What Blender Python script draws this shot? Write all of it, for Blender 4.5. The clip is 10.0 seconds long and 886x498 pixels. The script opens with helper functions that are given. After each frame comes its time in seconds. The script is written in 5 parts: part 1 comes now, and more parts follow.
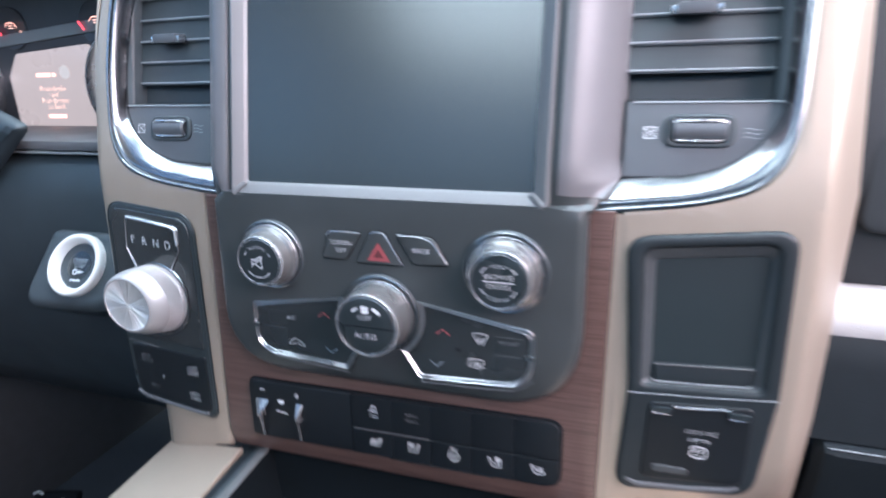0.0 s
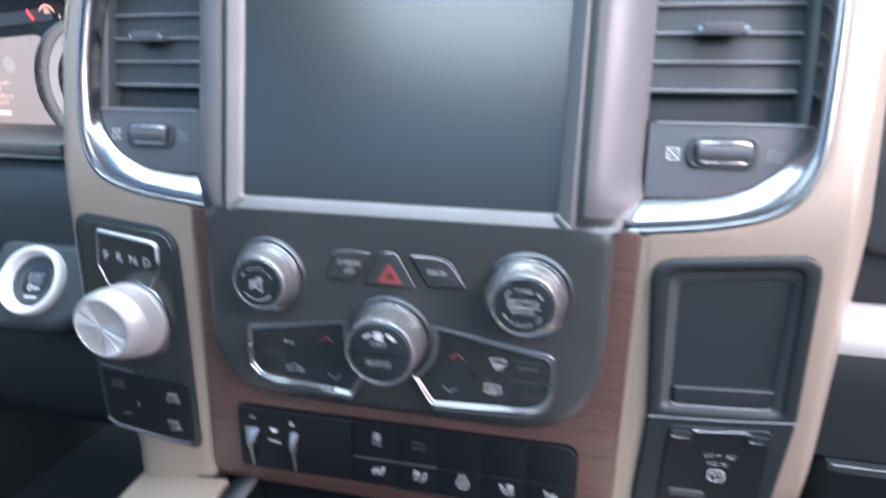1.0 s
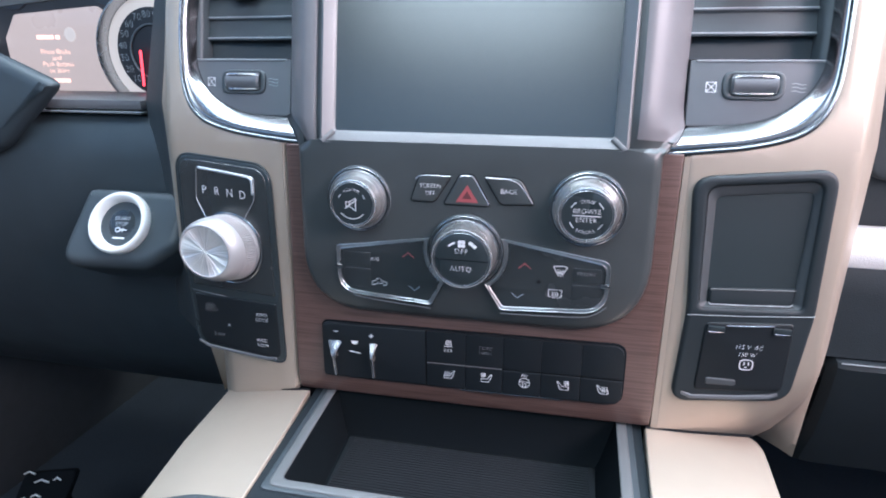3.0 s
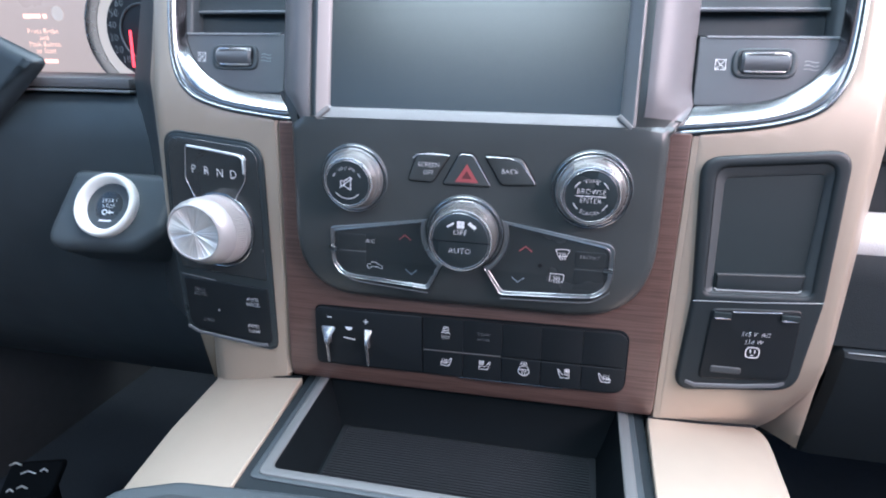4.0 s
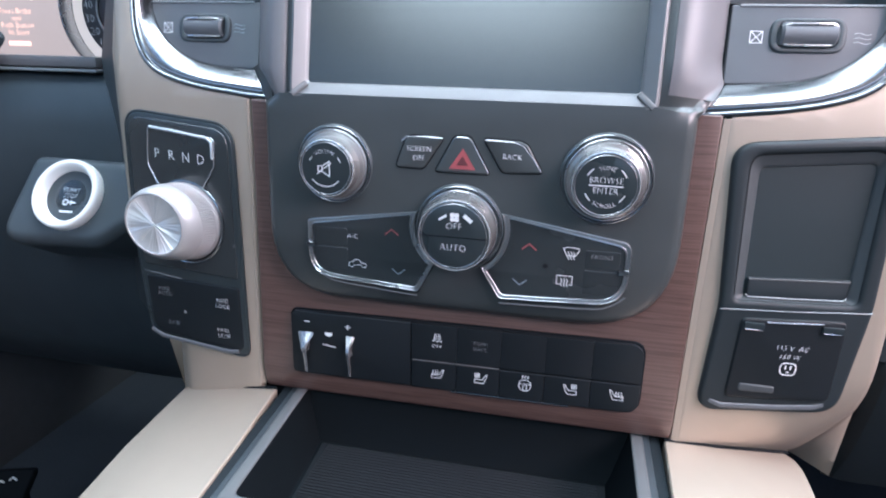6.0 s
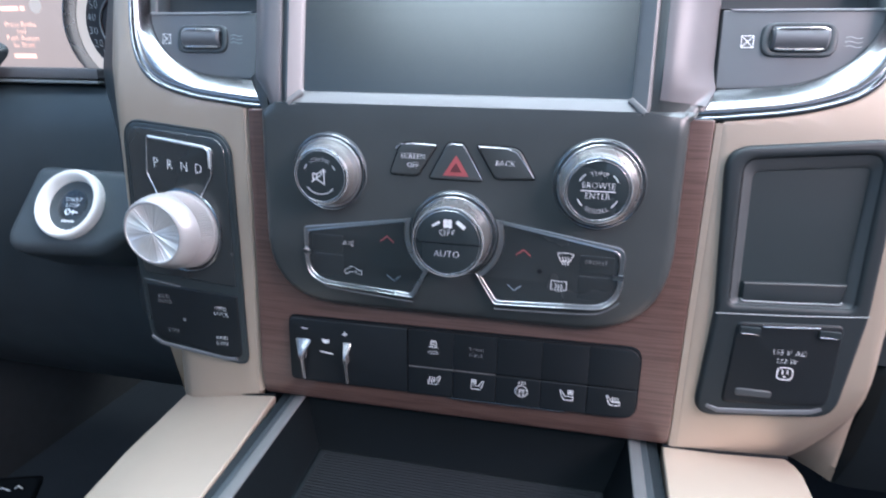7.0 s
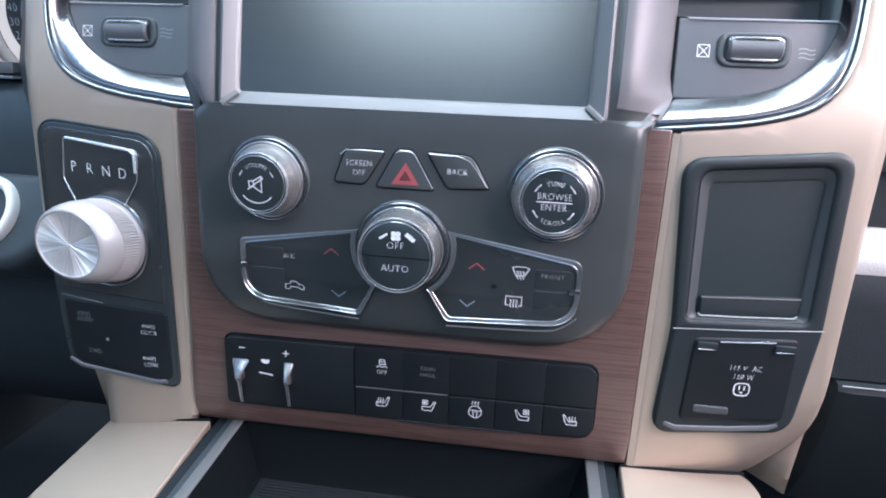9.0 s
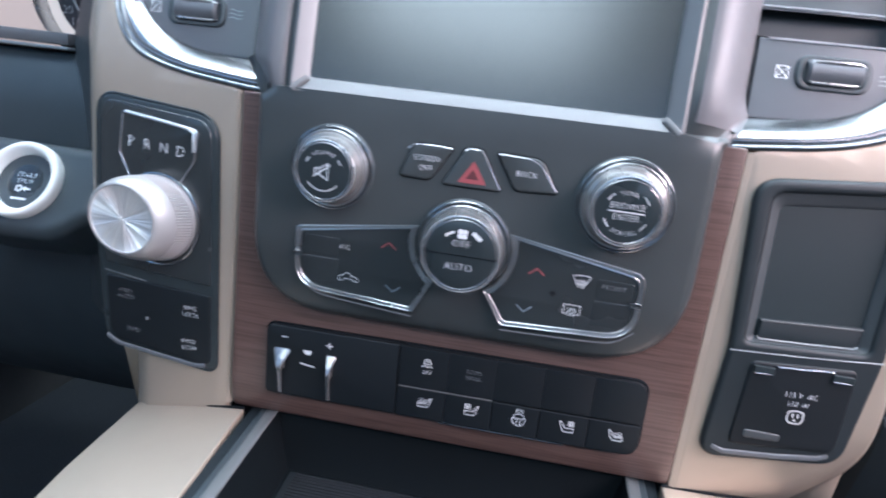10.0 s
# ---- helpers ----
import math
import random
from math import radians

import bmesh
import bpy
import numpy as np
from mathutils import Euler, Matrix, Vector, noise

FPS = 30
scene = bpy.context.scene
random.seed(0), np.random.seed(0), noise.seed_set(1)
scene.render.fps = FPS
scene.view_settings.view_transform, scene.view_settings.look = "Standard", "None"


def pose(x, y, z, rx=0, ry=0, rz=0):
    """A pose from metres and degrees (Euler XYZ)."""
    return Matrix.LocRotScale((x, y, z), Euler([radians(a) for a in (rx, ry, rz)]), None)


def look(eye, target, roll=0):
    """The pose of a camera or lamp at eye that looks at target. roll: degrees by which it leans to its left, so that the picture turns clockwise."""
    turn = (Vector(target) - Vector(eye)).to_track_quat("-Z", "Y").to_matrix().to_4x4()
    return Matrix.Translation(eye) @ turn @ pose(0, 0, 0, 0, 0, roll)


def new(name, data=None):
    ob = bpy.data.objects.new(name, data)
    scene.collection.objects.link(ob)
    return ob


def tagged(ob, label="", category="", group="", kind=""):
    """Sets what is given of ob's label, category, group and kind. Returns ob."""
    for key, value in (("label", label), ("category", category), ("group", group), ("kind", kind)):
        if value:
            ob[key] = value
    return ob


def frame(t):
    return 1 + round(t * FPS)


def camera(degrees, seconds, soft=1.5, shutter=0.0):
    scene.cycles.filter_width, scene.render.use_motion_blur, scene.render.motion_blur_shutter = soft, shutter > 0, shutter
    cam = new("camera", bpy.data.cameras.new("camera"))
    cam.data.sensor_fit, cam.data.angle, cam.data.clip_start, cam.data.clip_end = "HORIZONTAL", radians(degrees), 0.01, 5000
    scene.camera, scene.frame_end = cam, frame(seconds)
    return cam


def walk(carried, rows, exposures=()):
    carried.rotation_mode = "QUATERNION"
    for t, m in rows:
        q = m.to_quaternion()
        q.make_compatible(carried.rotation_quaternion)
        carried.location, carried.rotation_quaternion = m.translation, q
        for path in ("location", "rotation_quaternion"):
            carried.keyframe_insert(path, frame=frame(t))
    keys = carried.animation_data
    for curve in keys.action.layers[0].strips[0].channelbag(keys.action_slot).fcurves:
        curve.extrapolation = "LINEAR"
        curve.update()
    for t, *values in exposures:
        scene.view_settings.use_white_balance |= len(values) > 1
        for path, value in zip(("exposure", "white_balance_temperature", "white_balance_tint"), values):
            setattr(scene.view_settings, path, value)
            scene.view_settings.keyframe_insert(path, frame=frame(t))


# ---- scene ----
cam = camera(77.6, 10.0, soft=1.9, shutter=0.6)
PATH = [
    (0, (0.138, -0.296, 0.869), (-0.453, 1.518, 0.268), -1.3),
    (0.2, (0.173, -0.313, 0.87), (-0.472, 1.478, 0.259), -1.0),
    (0.5, (0.183, -0.324, 0.863), (-0.483, 1.455, 0.235), 0.3),
    (0.8, (0.12, -0.296, 0.858), (-0.334, 1.553, 0.246), 1.6),
    (1, (0.096, -0.288, 0.876), (-0.318, 1.574, 0.274), 0.5),
    (1.2, (0.069, -0.306, 0.882), (-0.344, 1.577, 0.35), -0.4),
    (1.5, (0.069, -0.33, 0.878), (-0.396, 1.543, 0.353), 0.6),
    (1.8, (0.063, -0.357, 0.883), (-0.404, 1.516, 0.358), -0.1),
    (2, (0.065, -0.367, 0.888), (-0.405, 1.488, 0.306), -1.5),
    (2.2, (0.059, -0.375, 0.866), (-0.373, 1.481, 0.258), -0.8),
    (2.5, (0.06, -0.368, 0.854), (-0.355, 1.485, 0.226), -0.3),
    (2.7, (0.061, -0.363, 0.852), (-0.342, 1.492, 0.223), -0.1),
    (3.8, (0.06, -0.356, 0.837), (-0.32, 1.506, 0.212), 0.8),
    (4, (0.057, -0.351, 0.835), (-0.316, 1.506, 0.193), 0.9),
    (4.5, (0.057, -0.333, 0.83), (-0.308, 1.518, 0.167), 1.2),
    (5, (0.055, -0.311, 0.82), (-0.303, 1.532, 0.131), 1.3),
    (5.5, (0.054, -0.308, 0.818), (-0.307, 1.533, 0.125), 1.4),
    (5.7, (0.054, -0.31, 0.816), (-0.309, 1.538, 0.143), 1.9),
    (6.8, (0.059, -0.305, 0.819), (-0.371, 1.566, 0.256), 0.1),
    (7, (0.061, -0.309, 0.817), (-0.34, 1.554, 0.211), 1.0),
    (7.2, (0.059, -0.313, 0.812), (-0.322, 1.559, 0.222), 1.7),
    (7.5, (0.063, -0.311, 0.818), (-0.268, 1.576, 0.242), 1.6),
    (8, (0.06, -0.313, 0.81), (-0.264, 1.576, 0.238), 2.4),
    (8.5, (0.06, -0.304, 0.811), (-0.231, 1.584, 0.217), 2.4),
    (9, (0.061, -0.289, 0.815), (-0.187, 1.609, 0.235), 2.4),
    (9.2, (0.057, -0.288, 0.812), (-0.199, 1.606, 0.222), 2.2),
    (9.5, (0.052, -0.29, 0.812), (-0.236, 1.607, 0.246), 4.8),
    (9.7, (0.049, -0.286, 0.807), (-0.215, 1.615, 0.245), 5.2),
    (10, (0.029, -0.291, 0.807), (-0.222, 1.616, 0.257), 6.7),
]
walk(cam, [(t, look(eye, target, roll)) for t, eye, target, roll in PATH], exposures=[(0.0, 1.26, 5250, 3), (10.0, 1.26, 5250, 3)])

# ---- world and lights: daylight through the openings of the cab, one of them added in the roof ----
world = bpy.data.worlds.new("sky")
scene.world = world
world.use_nodes = True
wn = world.node_tree
sky = wn.nodes.new("ShaderNodeTexSky")
sky.sky_type = "NISHITA"
sky.sun_disc = False
sky.sun_elevation = radians(48)
sky.sun_rotation = radians(60)
wn.links.new(sky.outputs[0], wn.nodes["Background"].inputs[0])
wn.nodes["Background"].inputs[1].default_value = 0.15


def daylight(name, eye, target, width, height, power, colour):
    data = bpy.data.lights.new(name, "AREA")
    data.shape, data.size, data.size_y = "RECTANGLE", width, height
    data.energy, data.color = power, colour
    ob = new(name, data)
    ob.matrix_world = look(eye, target)
    return ob


daylight("daylight_windshield", (0.05, 0.28, 1.36), (0.0, -0.07, 0.61), 1.40, 1.00, 28, (0.97, 0.97, 0.93))
# unseen roof lamp, added to put glare on the screen
daylight("daylight_roof_window", (-0.18, -1.17, 1.585), (-0.14, -0.85, 0.3), 0.70, 0.46, 5.0, (0.98, 0.96, 0.90))
daylight("daylight_passenger_window", (0.95, -0.34, 1.25), (0.15, 0.0, 0.85), 0.85, 0.40, 13.5, (1.0, 0.69, 0.62))
sun = bpy.data.lights.new("sun", "SUN")
sun.energy, sun.angle, sun.color = 1.0, radians(12), (1.0, 0.96, 0.9)
new("sun", sun).rotation_euler = (radians(42), 0, radians(120))
scene.view_settings.exposure = 0.0


# ---- materials ----
def material(name, colour, rough=0.5, metal=0.0, vary=0.08, scale=40.0, bump=0.0, bump_scale=900.0, coat=0.0, stretch=(1, 1, 1), rough_vary=0.05,
             emit=None, emit_power=0.0, spec=0.5, coat_rough=0.08):
    m = bpy.data.materials.new(name)
    m.use_nodes = True
    nt = m.node_tree
    b = nt.nodes["Principled BSDF"]
    n, l = nt.nodes, nt.links
    co = n.new("ShaderNodeTexCoord")
    mp = n.new("ShaderNodeMapping")
    mp.inputs["Scale"].default_value = stretch
    l.new(co.outputs["Object"], mp.inputs[0])
    tex = n.new("ShaderNodeTexNoise")
    tex.inputs["Scale"].default_value, tex.inputs["Detail"].default_value = scale, 5
    l.new(mp.outputs[0], tex.inputs["Vector"])
    ramp = n.new("ShaderNodeMix")
    ramp.data_type = "RGBA"
    lo = [max(0, c * (1 - vary)) for c in colour]
    hi = [min(1, c * (1 + vary)) for c in colour]
    ramp.inputs[6].default_value, ramp.inputs[7].default_value = (*lo, 1), (*hi, 1)
    l.new(tex.outputs[0], ramp.inputs[0])
    l.new(ramp.outputs[2], b.inputs["Base Color"])
    wear = n.new("ShaderNodeTexNoise")
    wear.inputs["Scale"].default_value, wear.inputs["Detail"].default_value = 14, 4
    l.new(co.outputs["Object"], wear.inputs["Vector"])
    rr = n.new("ShaderNodeMapRange")
    rr.inputs[1].default_value, rr.inputs[2].default_value = 0.3, 0.7
    rr.inputs[3].default_value, rr.inputs[4].default_value = max(0.02, rough - rough_vary), min(1, rough + rough_vary)
    l.new(wear.outputs[0], rr.inputs[0])
    l.new(rr.outputs[0], b.inputs["Roughness"])
    b.inputs["Metallic"].default_value = metal
    b.inputs["Coat Weight"].default_value = coat
    b.inputs["Coat Roughness"].default_value = coat_rough
    b.inputs["Specular IOR Level"].default_value = spec
    if bump:
        bt = n.new("ShaderNodeTexNoise")
        bt.inputs["Scale"].default_value, bt.inputs["Detail"].default_value = bump_scale, 2
        l.new(mp.outputs[0], bt.inputs["Vector"])
        bn = n.new("ShaderNodeBump")
        bn.inputs["Strength"].default_value, bn.inputs["Distance"].default_value = bump, 0.001
        l.new(bt.outputs[0], bn.inputs["Height"])
        l.new(bn.outputs[0], b.inputs["Normal"])
    if emit:
        b.inputs["Emission Color"].default_value = (*emit, 1)
        b.inputs["Emission Strength"].default_value = emit_power
    return m


def wood_material():
    m = material("walnut_trim", (0.104, 0.064, 0.054), 0.34, vary=0.2, scale=8, coat=0.25, stretch=(1, 1, 22), bump=0.05, bump_scale=60)
    n, l = m.node_tree.nodes, m.node_tree.links
    b = n["Principled BSDF"]
    base = b.inputs["Base Color"].links[0].from_socket
    co = n.new("ShaderNodeTexCoord")
    mp = n.new("ShaderNodeMapping")
    mp.inputs["Scale"].default_value = (9, 9, 420)
    l.new(co.outputs["Object"], mp.inputs[0])
    grain = n.new("ShaderNodeTexNoise")
    grain.inputs["Scale"].default_value, grain.inputs["Detail"].default_value, grain.inputs["Distortion"].default_value = 2.2, 6, 0.6
    l.new(mp.outputs[0], grain.inputs["Vector"])
    ramp = n.new("ShaderNodeValToRGB")
    ramp.color_ramp.elements[0].position, ramp.color_ramp.elements[0].color = 0.36, (0.34, 0.30, 0.30, 1)
    ramp.color_ramp.elements[1].position, ramp.color_ramp.elements[1].color = 0.56, (1, 1, 1, 1)
    l.new(grain.outputs[0], ramp.inputs[0])
    mul = n.new("ShaderNodeMix")
    mul.data_type, mul.blend_type = "RGBA", "MULTIPLY"
    mul.inputs[0].default_value = 0.6
    l.new(base, mul.inputs[6])
    l.new(ramp.outputs[0], mul.inputs[7])
    l.new(mul.outputs[2], b.inputs["Base Color"])
    return m


def brushed_disc_material():
    m = material("spun_aluminium", (0.90, 0.90, 0.88), 0.40, metal=0.75, vary=0.05, scale=200, rough_vary=0.02)
    n, l = m.node_tree.nodes, m.node_tree.links
    b = n["Principled BSDF"]
    tan = n.new("ShaderNodeTangent")
    tan.direction_type, tan.axis = "RADIAL", "Y"
    l.new(tan.outputs[0], b.inputs["Tangent"])
    b.inputs["Anisotropic"].default_value = 0.85
    # bumped sectors round the centre, added to imitate wedge-shaped highlights
    co = n.new("ShaderNodeTexCoord")
    turn = n.new("ShaderNodeMapping")
    turn.inputs["Rotation"].default_value = (radians(90), 0, 0)
    l.new(co.outputs["Object"], turn.inputs[0])
    angle = n.new("ShaderNodeTexGradient")
    angle.gradient_type = "RADIAL"
    l.new(turn.outputs[0], angle.inputs[0])
    sector = n.new("ShaderNodeTexNoise")
    sector.noise_dimensions = "1D"
    sector.inputs["Scale"].default_value, sector.inputs["Detail"].default_value = 13, 3
    l.new(angle.outputs[1], sector.inputs["W"])
    bn = n.new("ShaderNodeBump")
    bn.inputs["Strength"].default_value, bn.inputs["Distance"].default_value = 0.5, 0.004
    l.new(sector.outputs[0], bn.inputs["Height"])
    l.new(bn.outputs[0], b.inputs["Normal"])
    return m


BLACK = material("black_grained_plastic", (0.029, 0.037, 0.043), 0.46, vary=0.2, bump=0.12, bump_scale=1500)
FACE = material("black_soft_touch", (0.039, 0.044, 0.045), 0.34, vary=0.15, bump=0.05, bump_scale=2200)
KEY = material("black_key_plastic", (0.022, 0.029, 0.032), 0.30, vary=0.12, bump=0.03, bump_scale=2000)
SWITCH = material("dark_rubbery_key", (0.0068, 0.0092, 0.0115), 0.50, vary=0.15, bump=0.05, bump_scale=1800, spec=0.28)
PILLAR = material("charcoal_satin_plastic", (0.115, 0.112, 0.118), 0.46, vary=0.1, bump=0.05, bump_scale=1800)
GLOSS = material("piano_black", (0.022, 0.026, 0.028), 0.25, vary=0.15, coat=0.5)
VENT = material("vent_grey_plastic", (0.095, 0.102, 0.112), 0.42, vary=0.12, bump=0.08, bump_scale=1600)
DARK = material("deep_black", (0.004, 0.0055, 0.0075), 0.8, vary=0.2, spec=0.15)
CREAM = material("champagne_satin_paint", (0.348, 0.296, 0.240), 0.42, metal=0.40, vary=0.04, scale=60, bump=0.03, bump_scale=2500)
CHROME = material("bright_chrome", (0.31, 0.315, 0.325), 0.21, metal=1.0, vary=0.03, rough_vary=0.03)
# light grey for the vents' painted edge highlights and the open mark
EDGE = material("highlight_and_mark_grey", (0.34, 0.36, 0.38), 0.30, metal=0.3, vary=0.05)
SLAT = material("charcoal_moulded_plastic", (0.042, 0.051, 0.057), 0.45, vary=0.15, bump=0.08, bump_scale=1500)
SATIN = material("satin_silver", (0.55, 0.56, 0.58), 0.27, metal=0.9, vary=0.05)
# pale colour for the glint over the gear window
GLINT = material("painted_glint", (0.62, 0.66, 0.68), 0.25, metal=0.55, vary=0.04)
EDGING = material("key_pad_chrome", (0.52, 0.53, 0.54), 0.29, metal=1.0, vary=0.05, rough_vary=0.05)
RIM = material("knob_rim_chrome", (0.66, 0.67, 0.68), 0.25, metal=0.8, vary=0.03)
FRAME = material("screen_frame_satin", (0.14, 0.14, 0.142), 0.48, metal=0.35, vary=0.05)
LEVER = material("worn_grey_lever", (0.34, 0.35, 0.36), 0.28, metal=0.8, vary=0.08)
DULL = material("dull_grey_metal", (0.30, 0.32, 0.33), 0.40, metal=0.5, vary=0.06)
KNOB = material("knob_grey", (0.23, 0.228, 0.225), 0.30, metal=0.7, vary=0.06)
RIDGE = material("pale_satin_knurl", (0.34, 0.335, 0.335), 0.40, metal=0.3, vary=0.04)
SPUN = brushed_disc_material()
WOOD = wood_material()
GLASS = material("screen_glass", (0.021, 0.025, 0.025), 0.27, vary=0.10, scale=10, rough_vary=0.0, spec=0.9)
GLASS.node_tree.nodes["Principled BSDF"].inputs["Specular Tint"].default_value = (0.96, 0.98, 0.98, 1)
WHITE = material("white_print", (0.70, 0.72, 0.74), 0.5, vary=0.04)
DIM = material("grey_print", (0.20, 0.21, 0.22), 0.5, vary=0.05)
RED = material("red_print", (0.27, 0.065, 0.07), 0.4, vary=0.1)
BLUE = material("blue_grey_print", (0.17, 0.21, 0.25), 0.5, vary=0.05)
OUTLET = material("black_rubbery_panel", (0.016, 0.021, 0.024), 0.48, vary=0.15, bump=0.05, bump_scale=1800, spec=0.3)
POCKET = material("flat_rubber_lining", (0.012, 0.020, 0.023), 0.60, vary=0.12, bump=0.05, bump_scale=1800, spec=0.4)
# base raised above the panel's for the light that the cubby's slope catches
SLOPE = material("lightened_grey_rubber", (0.040, 0.046, 0.050), 0.50, vary=0.12, bump=0.05, bump_scale=1800)
TRAYRIM = material("grey_satin_rim", (0.085, 0.088, 0.090), 0.45, metal=0.0, vary=0.08)
# tray liner and mat: bases darkened to stand in for shade in the well
LINER = material("shaded_tray_liner", (0.0025, 0.0042, 0.0056), 0.7, vary=0.2, spec=0.12)
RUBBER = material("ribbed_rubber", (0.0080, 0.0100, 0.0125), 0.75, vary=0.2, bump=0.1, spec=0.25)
CARPET = material("black_carpet", (0.042, 0.050, 0.060), 0.95, vary=0.4, scale=300, bump=0.5, bump_scale=700)
RING = material("pale_ring", (0.74, 0.74, 0.72), 0.35, vary=0.04)
DISPLAY = material("lit_display", (0.25, 0.18, 0.15), 0.3, vary=0.1, emit=(0.62, 0.46, 0.41), emit_power=0.38)
DIALFACE = material("dial_black", (0.042, 0.043, 0.050), 0.4, vary=0.1)
DIALRING = material("dial_band", (0.62, 0.52, 0.46), 0.4, vary=0.04, emit=(0.6, 0.48, 0.42), emit_power=0.35)
LITTEXT = material("lit_text", (0.9, 0.5, 0.36), 0.4, emit=(1.0, 0.50, 0.36), emit_power=1.0)
NEEDLE = material("lit_red_needle", (0.8, 0.05, 0.05), 0.4, emit=(1.0, 0.05, 0.07), emit_power=1.6)
LOWER = material("black_lower_trim", (0.009, 0.013, 0.016), 0.66, vary=0.15, bump=0.2, bump_scale=1000, spec=0.2)
DASH = material("charcoal_grained_vinyl", (0.022, 0.027, 0.031), 0.58, vary=0.15, bump=0.2, bump_scale=900, spec=0.35)
# pale base colour stands in for glare on the dash shoulder
GLAREPAD = material("glare_pale_vinyl", (0.46, 0.46, 0.46), 0.36, vary=0.05, bump=0.3, bump_scale=800)
HEADLINER = material("headliner_cloth", (0.45, 0.44, 0.42), 0.9, vary=0.06, scale=200, bump=0.2)
TRIMDARK = material("door_trim", (0.06, 0.06, 0.062), 0.6, vary=0.15, bump=0.1)


# ---- shape helpers ----
def face_depth(u, v):
    """Depth of the centre stack's face at the place u (across) and v (height)."""
    lower = 0.0005 + 0.06 * (v - 0.60) + 0.05 * max(0.0, abs(u) - 0.13)
    bend = min(max(v - 0.785, 0.0), 0.04)
    return lower + 0.14 * bend * bend / 0.08 + 0.14 * max(0.0, v - 0.825)


def stack(u, v, w):
    return Vector((u, face_depth(u, v) - w, v))


def vent_plane(u, v, w):
    return Vector((u, 0.036 + 0.22 * (v - 0.836) - w, v))


def flat(y0, lean=0.0, z0=0.0):
    return lambda u, v, w: Vector((u, y0 + lean * (v - z0) - w, v))


def thing(name, loc, label, category, group="", kind=""):
    ob = new(name)
    ob.empty_display_size = 0.02
    ob.location = loc
    ob["base"] = tuple(loc)
    return tagged(ob, label, category, group, kind)


def finish(bm, name, mat, base, smooth=35):
    bmesh.ops.remove_doubles(bm, verts=bm.verts, dist=1e-6)
    bmesh.ops.recalc_face_normals(bm, faces=bm.faces)
    me = bpy.data.meshes.new(name)
    bmesh.ops.translate(bm, verts=bm.verts, vec=-Vector(base))
    bm.to_mesh(me)
    bm.free()
    me.materials.append(mat)
    if smooth:
        me.shade_smooth()
        me.set_sharp_from_angle(angle=radians(smooth))
    return me


def part(name, bm, mat, parent, label="", smooth=35):
    """One mesh object under a thing or under a part; the mesh is given in the world's metres."""
    base = tuple(parent["base"])
    ob = new(name, finish(bm, name, mat, base, smooth))
    ob.parent = parent
    ob["base"] = base
    return tagged(ob, label)


def solid(name, bm, mat, label, category, kind="", smooth=35, base=(0, 0, 0), group=""):
    ob = new(name, finish(bm, name, mat, base, smooth))
    ob.location = base
    ob["base"] = tuple(base)
    return tagged(ob, label, category, group, kind)


def rounded(points, radii, n=6):
    """A closed outline with rounded corners. radii: one number, or one for each corner."""
    out = []
    k = len(points)
    for i, p in enumerate(points):
        r = radii if isinstance(radii, (int, float)) else radii[i]
        p, a, b = Vector(p), Vector(points[i - 1]), Vector(points[(i + 1) % k])
        d1, d2 = (a - p), (b - p)
        if r <= 0:
            out.append(tuple(p))
            continue
        ang = d1.angle(d2)
        t = min(r / math.tan(ang / 2), d1.length * 0.48, d2.length * 0.48)
        s, e = p + d1.normalized() * t, p + d2.normalized() * t
        for j in range(n + 1):
            f = j / n
            out.append(tuple((1 - f) ** 2 * s + 2 * f * (1 - f) * p + f * f * e))
    return out


def area2(loop):
    return sum(loop[i - 1][0] * loop[i][1] - loop[i][0] * loop[i - 1][1] for i in range(len(loop))) / 2


def inset(loop, d):
    """The outline moved inwards by d (outwards if d is negative)."""
    sign = 1 if area2(loop) > 0 else -1
    k, out = len(loop), []
    for i in range(k):
        p, a, b = Vector(loop[i]), Vector(loop[i - 1]), Vector(loop[(i + 1) % k])
        e1, e2 = (p - a), (b - p)
        if e1.length < 1e-9 or e2.length < 1e-9:
            out.append(tuple(p))
            continue
        n1, n2 = Vector((-e1.y, e1.x)).normalized(), Vector((-e2.y, e2.x)).normalized()
        m = (n1 + n2)
        m = m / max(0.35, m.length_squared / 2) if m.length > 1e-6 else n1
        out.append(tuple(p + m * d * sign))
    return out


